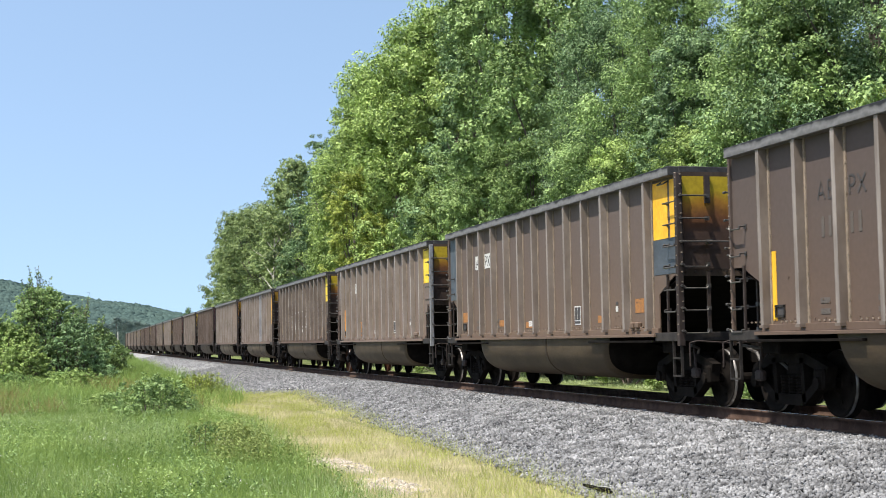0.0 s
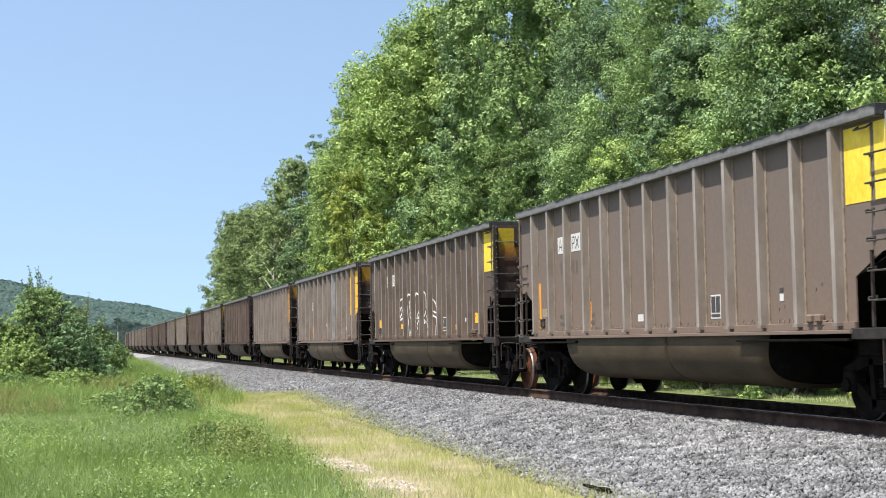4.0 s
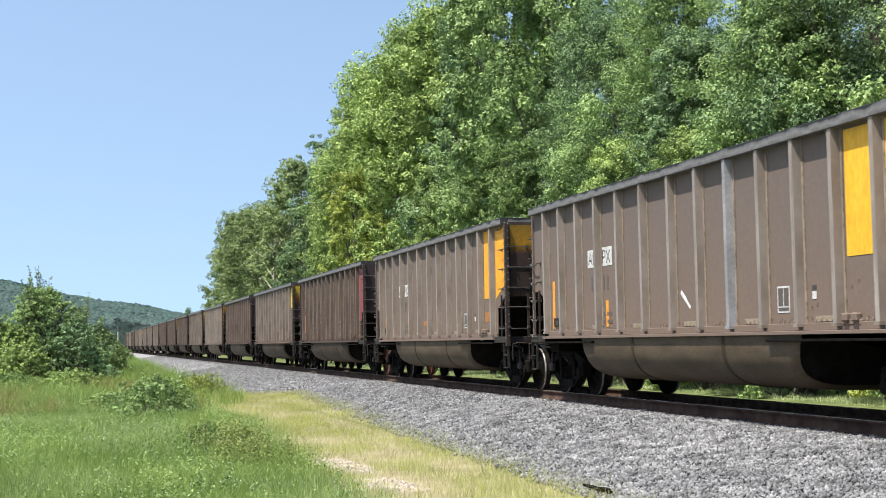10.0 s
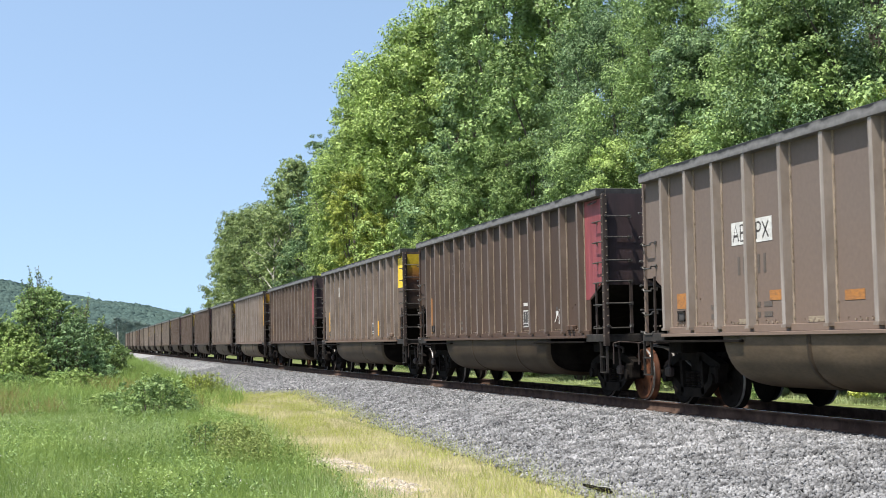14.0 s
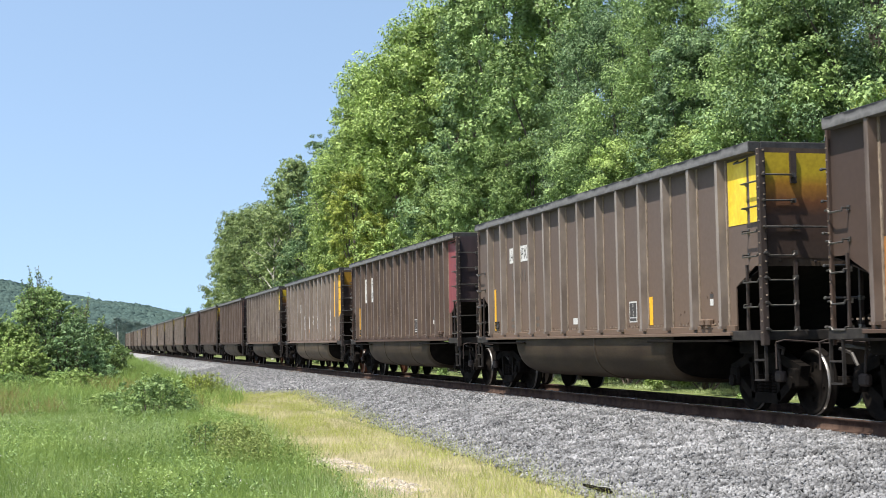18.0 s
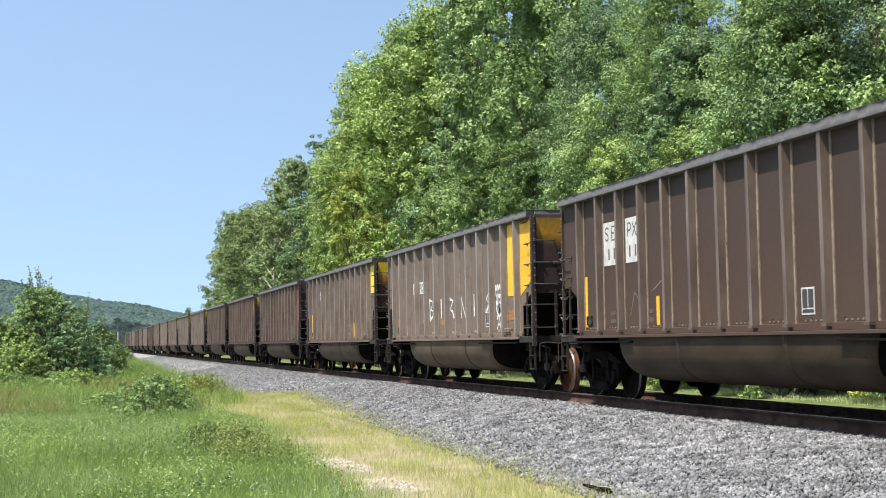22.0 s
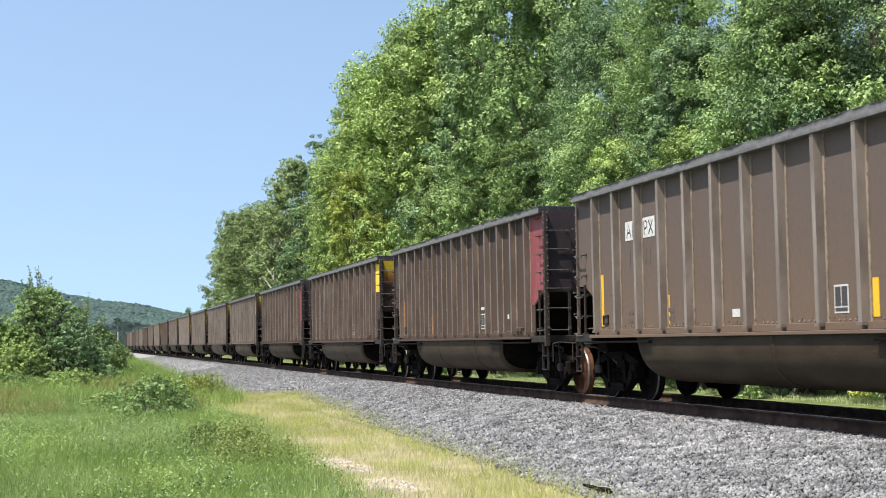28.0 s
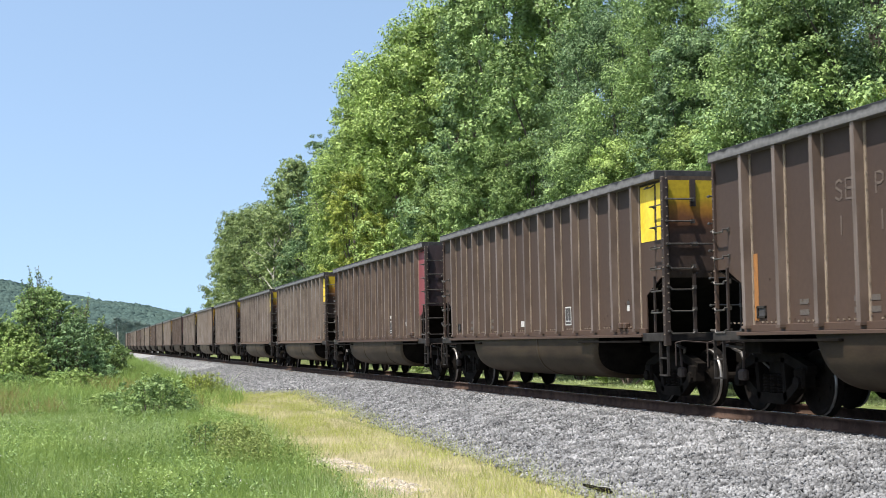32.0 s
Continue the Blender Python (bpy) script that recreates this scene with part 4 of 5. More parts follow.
def decorate(car, k, scheme):
    """Painted panels, marks and boards, car by car, on the near side and the leading end."""
    tone = {"yellow": YELLOW, "yellow_green": GOLD, "gold": AMBER if k == 5 else GOLD, "red": RED}[scheme]
    word = {"yellow": "lemon yellow paint", "yellow_green": "golden yellow paint", "gold": "golden yellow paint", "red": "faded red paint"}[scheme]
    low = scheme == "gold"
    if scheme in ("yellow", "yellow_green"):
        plate("painted_panel", tone, car, 0.52, 1.12, 2.72, 3.66, word)
        plate("painted_panel", tone, car, 0.12, 0.44, 2.72, 3.66, word)
    elif low:
        plate("painted_panel", tone, car, 0.12, 1.08, 2.45, 3.66, word)
        bm = bmesh.new()
        prism(bm, [(0.12, 2.45), (1.08, 2.45), (1.08, 2.05)], 0, -SKIN - 0.006, -SKIN - 0.002)
        part("painted_corner", bm, tone, car, word)
        plate("painted_stripe", tone, car, 1.42, 2.0, 2.08, 3.66, word)
    else:
        bm = bmesh.new()
        prism(bm, [(0.10, 3.68), (0.10, END_TOP + 0.03), (0.34, END_TOP + 0.03), (0.97, 1.84), (1.17, 1.84), (1.17, 3.68)], 0, -SKIN - 0.006, -SKIN - 0.002)
        part("painted_panel", bm, tone, car, word)
    if scheme != "red":
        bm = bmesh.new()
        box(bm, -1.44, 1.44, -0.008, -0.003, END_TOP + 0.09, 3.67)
        part("end_paint", bm, END_GOLD if low else END_YELLOW, car, "yellow paint gone rusty and sooty downwards, darkened like a shaded end")
    if scheme == "yellow_green":
        plate("painted_panel", SLATE, car, 0.10, 1.14, 2.14, 2.715, "slate blue paint")
    if k == 1:
        plate("painted_panel", SLATE, car, CAR_LENGTH - 1.0, CAR_LENGTH - 0.1, 2.14, 3.68, "slate blue paint")
    if k > 18:
        return
    data_board(car, 3.66 if low else 4.88, 1.61 if low else 1.57, not low)
    spot = 1.71 if k in (7, 10, 12) else 2.78
    plate("white_spot", WHITE, car, spot, spot + 0.11, 1.58, 1.68, "small white label")
    plate("black_label", INK, car, spot, spot + 0.11, 1.70, 1.76)
    plate("black_box", INK, car, 12.92, 13.12, 1.38, 1.52, "small black recess box")
    bm = bmesh.new()
    box(bm, -SKIN - 0.05, -SKIN, 1.66, 2.1, 1.23, 1.30, 0.012)
    for y in (1.70, 1.92):
        box(bm, -SKIN - 0.10, -SKIN, y, y + 0.13, 1.27, 1.38, 0.02)
    part("jack_bracket", bm, car_paint(k), car)
    bm = bmesh.new()
    for y, rise in ((12.75, 0.62), (12.55, 0.52), (12.3, 0.42), (11.85, 0.30), (11.7, 0.25), (11.55, 0.2), (11.4, 0.15), (1.9, 0.44), (1.75, 0.5), (2.9, 0.2), (2.75, 0.24)):
        box(bm, -SKIN - 0.012, -SKIN, y, y + 0.024, 1.26 + rise, 1.284 + rise)
    for i in range(44):
        y = 1.55 + i * 0.27
        box(bm, -SKIN - 0.01, -SKIN, y, y + 0.02, 1.32, 1.34)
    tagged(part("rivet_row", bm, car_paint(k), car), "small dark rivets in rows", kind="stuff")
    bm = bmesh.new()
    for y0, y1, z0, z1 in ((12.88, 13.15, 1.50, 1.53), (12.88, 13.15, 1.36, 1.39), (12.88, 12.91, 1.36, 1.53), (13.12, 13.15, 1.36, 1.53)):
        box(bm, -SKIN - 0.02, -SKIN, y0, y1, z0, z1)
    part("card_frame", bm, STEP_STEEL, car, "small dark steel card frame")
    if k in (6, 11, 13):
        for sign, y in zip("SEPX", (10.95, 10.70, 10.02, 9.78)):
            letter(car, sign, y, 2.80, 0.17, 0.25, GHOST_INK)
        for y in (10.88, 9.95, 9.72):
            plate("figure_bar", GHOST_INK, car, y - 0.06, y - 0.03, 2.36, 2.60)
        plate("small_lettering_plate", WHITE, car, 4.74, 5.02, 1.83, 1.90, "small white stencilled strip")
    if k not in (6, 8, 11, 12, 13):
        reporting_marks(car, low, k != 0)
    for y in (10.0, 10.35, 11.7):
        plate("small_lettering_bar", FADED_INK, car, y, y + 0.24, 1.52, 1.59)
        plate("small_lettering_bar", FADED_INK, car, y, y + 0.24, 1.38, 1.45)
    bars = {0: GOLD, 2: ORANGE, 4: ORANGE, 6: ORANGE_FADED, 7: GOLD, 8: GOLD, 10: GOLD, 11: ORANGE_FADED}
    if k in bars:
        plate("paint_stripe", bars[k], car, 13.10, 13.24, 1.32, 2.27, "narrow upright paint stripe")
        if k in (2, 4, 8, 10, 11):
            y = 9.74 if k in (8, 11) else 10.16
            plate("paint_stripe", bars[k], car, y, y + 0.13, 1.32, 1.80, "narrow upright paint stripe")
    if k in (7, 10):
        plate("paint_stripe", GOLD, car, 4.02, 4.16, 1.32, 1.79, "narrow upright paint stripe")
    squares = {1: ORANGE_FADED, 3: GOLD, 5: ORANGE_FADED, 9: ORANGE_FADED}
    if k in squares:
        z = 1.42 if k == 1 else 1.49 if k == 3 else 1.60
        plate("paint_square", squares[k], car, 12.76, 13.18, 1.56, 1.80, "square paint patch")
        plate("paint_square", squares[k], car, 9.60, 10.07, z, z + 0.14, "oblong paint patch")
        plate("paint_square", squares[k], car, 1.60, 1.98, 1.54, 1.78, "square paint patch")
        if k in (1, 9, 5):
            plate("paint_square", ORANGE_FADED, car, 7.64, 8.1, z - 0.06, z + 0.07, "oblong paint patch")
        if k in (1, 3):
            plate("paint_square", squares[k], car, 3.4, 3.8, 1.40, 1.53, "oblong paint patch")
    if k in (1, 7, 10, 12, 2):
        plate("white_label", WHITE, car, 7.68, 7.92, 1.39, 1.51, "small white label")
    if k == 2:
        plate("white_smear", CREAM, car, 12.72, 13.05, 1.56, 1.74, "pale smear")
    if k == 3:
        # five bulging letters, each a few flowing lines
        for line in (
                [(10.63, 1.23), (10.57, 1.67), (10.23, 1.74), (9.74, 1.79), (9.68, 1.5)], [(10.3, 1.82), (10.23, 2.26), (9.98, 2.37), (9.7, 2.37), (9.64, 2.28), (9.81, 1.78)], [(10.22, 2.0), (10.07, 2.12), (9.93, 2.09), (9.96, 1.94), (10.26, 1.77), (10.26, 1.33)],
                [(8.97, 1.2), (9.07, 1.56), (9.23, 2.2), (9.19, 2.43), (9.02, 2.48), (8.7, 2.4), (8.6, 2.23), (8.65, 2.08), (8.92, 1.87), (8.61, 1.67), (8.65, 1.2)], [(8.97, 1.2), (8.86, 1.36), (8.68, 1.65)], [(8.9, 2.0), (8.95, 2.2), (8.88, 2.3)]):
            stroke(car, flow(line), 0.05, material=SPRAY)
        for line in (
                [(8.21, 1.2), (8.19, 2.0), (8.19, 2.44), (7.83, 2.43), (7.62, 2.27), (7.71, 2.04), (8.05, 1.77), (7.65, 1.8), (8.0, 1.6), (7.98, 1.45)], [(7.59, 2.48), (7.29, 2.5), (7.02, 2.42), (6.92, 2.18), (6.99, 1.92), (7.4, 1.68)], [(7.17, 1.7), (6.74, 1.59), (6.89, 1.82)], [(7.37, 1.24), (7.24, 1.56), (6.95, 1.64), (6.77, 1.46), (6.81, 1.24)]):
            stroke(car, flow(line), 0.05, material=SPRAY)
        for line in (
                [(6.72, 1.95), (6.59, 2.19), (6.48, 2.23)], [(6.22, 2.26), (5.87, 2.13), (5.73, 1.95), (5.76, 1.87), (6.2, 1.93), (6.66, 1.95), (6.72, 1.86), (6.3, 1.82), (5.89, 1.76), (5.79, 1.7), (5.92, 1.25)], [(5.63, 1.92), (5.55, 1.69), (5.6, 1.24)], [(5.5, 1.8), (5.72, 1.5), (5.48, 1.48)], [(2.7, 1.57), (2.44, 1.6)], [(2.47, 1.73), (2.55, 1.55), (2.63, 1.35)]):
            stroke(car, flow(line), 0.05, material=SPRAY)
    if k == 4:
        stroke(car, [(7.0, 1.83), (6.85, 1.72), (6.66, 1.57)], 0.06, "paint_scratch", None, "white scratch of paint")
    if k == 6:
        stroke(car, [(2.98, 1.45), (2.85, 1.58), (2.72, 1.70), (2.72, 1.42)], 0.035)
    if k == 8:
        for y0, y1 in ((11.55, 12.24), (10.56, 11.16)):
            plate("mark_board", WHITE, car, y0, y1, 2.42, 3.20, "white lettering board")
            for y in (y0 + 0.12, y0 + 0.38):
                plate("figure_bar", FADED_INK, car, y, y + 0.055, 2.52, 2.72, "", SKIN + 0.008)
        letter(car, "S", 12.14, 2.87, 0.18, 0.24, FADED_INK)
        letter(car, "E", 11.82, 2.87, 0.15, 0.24, FADED_INK)
        letter(car, "P", 11.06, 2.87, 0.15, 0.24, FADED_INK)
        letter(car, "X", 10.84, 2.87, 0.18, 0.24, FADED_INK)
        stroke(car, [(11.0, 1.5), (10.8, 1.9), (10.5, 1.7), (10.3, 2.0), (10.2, 1.6)], 0.03, material=CREAM)
        stroke(car, [(10.0, 1.9), (9.5, 2.1), (9.4, 1.8)], 0.03, material=CREAM)
    if k == 9:
        z, h = 1.68, 0.56
        stroke(car, [(9.3, z + h), (9.22, z + 0.3), (9.22, z)], 0.085)
        stroke(car, [(9.3, z + h), (8.95, z + h - 0.06), (9.0, z + 0.36), (9.16, z + 0.3), (8.9, z + 0.24), (8.92, z + 0.1), (9.22, z)], 0.06)
        stroke(car, [(8.0, z + h - 0.03), (7.98, z + 0.2), (8.02, z + 0.02)], 0.085)
        stroke(car, [(7.12, z + h - 0.05), (6.78, z + h - 0.1), (7.1, z + 0.22), (6.85, z + 0.2), (6.68, z)], 0.075)
        stroke(car, [(5.98, z), (6.0, z + h - 0.04), (5.60, z + 0.02), (5.52, z + h - 0.05)], 0.07)
        stroke(car, [(4.8, z + h), (4.78, z + 0.02)], 0.085)
        stroke(car, [(3.5, z + h), (3.72, z + 0.4), (3.5, z + 0.28), (3.8, z + 0.05), (3.85, z + 0.2)], 0.07)
        for tip, wide in ((2.92, 0.07), (2.78, 0.08), (2.64, 0.08), (2.50, 0.07)):
            stroke(car, flow([(2.66, 1.72), ((2.66 + tip) / 2 + wide, 2.02), (tip + wide * 0.6, 2.30), (tip, 2.36), (tip - wide * 0.6, 2.28), ((2.66 + tip) / 2 - wide, 2.0), (2.64, 1.74)]), 0.05)
        stroke(car, flow([(2.86, 2.1), (2.90, 1.85), (2.72, 1.66), (2.5, 1.78), (2.46, 2.1)]), 0.06)
        stroke(car, [(2.7, 1.66), (2.58, 1.36), (2.74, 1.52), (2.86, 1.36)], 0.05)
        stroke(car, flow([(2.5, 1.62), (2.38, 1.52), (2.48, 1.42), (2.36, 1.32)]), 0.04)
    if low:
        for y in (2.6, 4.6, 6.7, 8.8, 10.8):
            plate("cream_plate", CREAM, car, y - 0.22, y + 0.22, 1.285, 1.36, "small cream paint patch")


def car_paint(k):
    return SCHEMES[k][0] if k < len(SCHEMES) else (TAUPE, BROWN, GREIGE)[k * 7 % 3]


AXLES, TRAIN = [], []
for k in range(CARS):
    car = build_car(k)
    word = {TAUPE: "taupe", UMBER: "dark taupe", GREIGE: "grey-taupe", BROWN: "dark brown"}[SCHEMES[k][0] if k < len(SCHEMES) else (TAUPE, BROWN, GREIGE)[k * 7 % 3]]
    scheme = SCHEMES[k][1] if k < len(SCHEMES) else ("yellow", "red", "gold")[k * 7 % 3]
    tagged(car, "dusty %s steel coal car with %s end panel" % (word, scheme.split("_")[0]), "freight car", "coal train")
    TRAIN.append(car)


# ---- plants ----
def leaf_cards(rng, centres, outward, size, long=1.5, pointed=False):
    """One folded leaf card at each place, facing roughly outward from its clump."""
    n = len(centres)
    nrm = outward * 0.75 + rng.normal(0, 0.42, (n, 3)) + np.array([0, 0, 0.3])
    nrm /= np.linalg.norm(nrm, axis=1)[:, None]
    a = np.cross(nrm, rng.normal(0, 1, (n, 3)))
    a /= np.linalg.norm(a, axis=1)[:, None] + 1e-9
    b = np.cross(nrm, a)
    s = (size * rng.uniform(0.55, 1.4, n))[:, None]
    a, b = a * s * long / 2, b * s / 2
    if pointed:
        v = np.stack((centres - a * 1.1, centres + a * 0.65 + b * 1.1, centres + a * 0.65 - b * 1.1), 1).reshape(-1, 3)
        return v, np.arange(3 * n).reshape(n, 3)
    tip = nrm * s * 0.15
    v = np.stack((centres - a, centres + b + tip, centres + a, centres - b + tip), 1).reshape(-1, 3)
    return v, np.arange(4 * n).reshape(n, 4)


def crown_mesh(name, rng, lobes, per, size, twigs=(), core=True):
    """Lobes of leaves; each lobe is itself broken into tufts, with gaps between them."""
    pts, out = [], []
    for c, r in lobes:
        tufts = max(6, int(11 * r))
        d = rng.normal(0, 1, (tufts, 3))
        d /= np.linalg.norm(d, axis=1)[:, None]
        d[:, 2] = d[:, 2] * 0.85 + 0.12
        heart = np.array(c) + d * (r * rng.uniform(0.55, 1.12, tufts))[:, None]
        n = max(8, int(per * r * r / tufts))
        for h, w in zip(heart, d):
            e = rng.normal(0, 1, (n, 3))
            e /= np.linalg.norm(e, axis=1)[:, None]
            pts.append(h + e * (r * 0.32 * rng.uniform(0.3, 1, n) ** 0.5)[:, None] * np.array([1, 1, 0.7]))
            out.append(e * 0.6 + w * 0.6)
    n_fine = sum(len(q) for q in pts)
    for c, r in lobes:
        n = max(6, int(per * r * r * 0.32)) if core else 0
        e = rng.normal(0, 1, (n, 3))
        e /= np.linalg.norm(e, axis=1)[:, None]
        pts.append(np.array(c) + e * (r * 0.42 * rng.uniform(0, 1, n) ** 0.4)[:, None])
        out.append(e)
    n_all = sum(len(q) for q in pts)
    for foot, tip, n in twigs:
        u = rng.uniform(0, 1, (n, 1))
        side = rng.normal(0, 1, (n, 3))
        pts.append(np.array(foot) * (1 - u) + np.array(tip) * u + side * (0.11 - 0.07 * u))
        out.append(side * 0.6)
    pts, out = np.concatenate(pts), np.concatenate(out)
    sizes = np.full(len(pts), size)
    sizes[n_fine:n_all] *= 1.4  # the dense heart of each lobe
    return mesh_np(name, *leaf_cards(rng, pts, out, sizes, 1.5, True))


def tree_meshes(name, seed, height, spread, lean=0.0, bare=0.12, lobes_n=46, per=600, size=0.108):
    """Trunk with limbs, and a crown of lobes of leaves, uneven in outline."""
    rng = np.random.default_rng(seed)
    bm = bmesh.new()
    pts = [(0, 0, -0.3)]
    for i in range(1, 7):
        pts.append((lean * i / 6 + rng.uniform(-0.2, 0.2), rng.uniform(-0.2, 0.2), height * 0.85 * i / 6))
    r = height * 0.013
    for i in range(6):
        rod(bm, pts[i], pts[i + 1], r * (1 - i / 7), r * (1 - (i + 1) / 7), 7)
    lobes = []
    for i in range(lobes_n):
        h = bare + (1 - bare) * ((i + 0.5) / lobes_n) ** 0.85
        wide = spread * (0.55 + 0.45 * math.sin(math.pi * min(1, (h - bare) / (1 - bare) * 0.8 + 0.25))) * (1 - max(0, h - 0.8) * 2.6)
        a = i * 2.4 + rng.uniform(-0.5, 0.5)
        d = wide * rng.uniform(0.35, 1.0)
        c = (d * math.cos(a) + lean * h, d * math.sin(a), height * h * 0.94)
        lobes.append((c, rng.uniform(0.9, 1.75) * spread / 4.5))
        if i % 3 == 0:
            at = min(5, int(h * 0.75 * 6))
            rod(bm, pts[at], c, r * 0.33, r * 0.08, 5)
    bmesh.ops.recalc_face_normals(bm, faces=bm.faces)
    trunk = bpy.data.meshes.new(name + "_trunk")
    bm.to_mesh(trunk)
    bm.free()
    return trunk, crown_mesh(name + "_crown", rng, lobes, per, size)


def plant(name, meshes, material, bark, m, label, category, group=""):
    ob = new(name)
    ob.matrix_basis = m
    piece("trunk", meshes[0], bark, ob)
    piece("crown", meshes[1], material, ob)
    return tagged(ob, label, category, group)


SHAPES = ((5.2, 0.6, 0.1), (4.4, -0.5, 0.06), (5.6, 0.3, 0.14), (4.0, 0.2, 0.05), (4.8, -0.8, 0.1))
KINDS = [tree_meshes("tree", 11 + i, 22.0, sp, lean, bare) for i, (sp, lean, bare) in enumerate(SHAPES)]
FAR_KINDS = [tree_meshes("tree", 31 + i, 22.0, sp, lean, bare, 46, 200, 0.17) for i, (sp, lean, bare) in enumerate(SHAPES)]
THIN_KINDS = [tree_meshes("tree", 91 + i, 17.5, sp, lean, 0.06, 74, 900, 0.058) for i, (sp, lean) in enumerate(((4.6, 0.5), (4.3, -0.6)))]
YOUNG = [tree_meshes("tree", 95 + i, 11.0, sp, lean, 0.02, 84, 1150, 0.058) for i, (sp, lean) in enumerate(((2.7, 0.5), (2.3, -0.4), (3.0, 0.2)))]
rng = np.random.default_rng(21)
FOREST = [  # distance, offset from the line, height, kind, leaf
    (256, 16.3, 21.5, 3, LEAF_MID), (247, 15.6, 22.0, 2, LEAF_DEEP), (235, 15, 23, 1, LEAF_MID), (222, 13.5, 23.5, 4, LEAF_MID), (208, 13.5, 22.5, 0, LEAF_MID),
    (194, 13.0, 22.0, 2, LEAF_MID), (182, 13.5, 20.0, 1, LEAF_DEEP), (168, 13.5, 23, 3, LEAF_DEEP), (156, 13.5, 23.5, 4, LEAF_DEEP), (143, 14.2, 24.5, 1, LEAF_DEEP), (126, 15.0, 24.0, 2, LEAF_LIGHT),
    (117, 14.0, 25.5, 0, LEAF_LIGHT), (104, 9.5, 15.5, 1, LEAF_GOLD), (97, 9.5, 11.5, 3, LEAF_GOLD), (108, 14.0, 26, 4, LEAF_LIGHT), (99, 13.5, 26.5, 2, LEAF_LIGHT), (91, 13.5, 26, 0, LEAF_LIGHT), (83, 13.0, 24.5, 3, LEAF_DEEP), (76, 13.5, 26, 1, LEAF_MID),
    (68, 13.0, 25, 4, LEAF_MID), (60, 13.5, 26, 0, LEAF_DEEP), (52, 13.0, 25, 2, LEAF_MID), (45, 13.5, 26, 3, LEAF_MID), (37, 13.0, 25, 1, LEAF_DEEP), (28, 13.5, 25, 4, LEAF_MID)]
for s, x, h, kind, leaf in FOREST:
    k = 1.0 if s < 64 else h / 22
    m = Matrix.LocRotScale((x, s, -0.7), Euler((0, 0, rng.uniform(0, 6.28))), (k * 0.98, k * 0.98, k))
    plant("tree", THIN_KINDS[kind % 2] if s < 64 else (KINDS if s < 150 else FAR_KINDS)[kind], leaf if s < 150 else LEAF_FAR, BARK, m, "tall broadleaf tree in full green leaf at the wood's edge", "tree", "trees at the wood's edge")
for s, x, h, kind, leaf in ((30, 11.6, 14.5, 0, LEAF_MID), (33, 10.2, 8.5, 1, LEAF_GOLD), (38.5, 10.4, 12.5, 2, LEAF_MID), (44, 9.9, 9.2, 0, LEAF_LIGHT), (48, 11.4, 13.5, 1, LEAF_DEEP), (51, 9.9, 9.6, 2, LEAF_LIGHT), (57.5, 10.3, 10.5, 1, LEAF_MID), (64, 10.4, 12, 0, LEAF_BUSH), (71, 10.4, 12.5, 2, LEAF_MID), (79, 10.2, 11, 0, LEAF_LIGHT), (87, 10.4, 12.5, 1, LEAF_MID)):
    m = Matrix.LocRotScale((x, s, -0.7), Euler((0, 0, rng.uniform(0, 6.28))), (h / 11, h / 11, h / 11))
    plant("tree", YOUNG[kind], leaf, BARK, m, "young leafy green tree standing before the taller wood", "tree", "young trees before the wood")
for i in range(13):
    s = 32 + i * 17 + rng.uniform(-3, 3)
    if 62 < s < 80:
        continue
    h = rng.uniform(19, 23) if s > 110 else rng.uniform(22, 25)
    m = Matrix.LocRotScale((20 + rng.uniform(-1.5, 2.5), s, -0.7), Euler((0, 0, rng.uniform(0, 6.28))), (h / 22,) * 3)
    plant("tree", FAR_KINDS[i % 5], (LEAF_MID, LEAF_DEEP)[i % 2], BARK, m, "tall broadleaf tree deeper in the green wood", "tree", "trees behind the wood's edge")

SHRUB = [tree_meshes("shrub", 51 + i, 3.0, 1.5, 0.1, 0.08, 34, 800, 0.08) for i in range(3)]
for i in range(12):
    s = 26 + i * 14 + rng.uniform(-2, 2)
    k = rng.uniform(1.2, 2.1)
    m = Matrix.LocRotScale((11.4 + rng.uniform(-0.5, 1.2), s, -0.7), Euler((0, 0, rng.uniform(0, 6.28))), (k * 1.3, k * 1.3, k))
    plant("shrub", SHRUB[i % 3], (LEAF_MID, LEAF_BUSH, LEAF_DEEP)[i % 3], BARK, m, "leafy green shrub under the trees of the wood", "shrub", "shrubs along the wood")

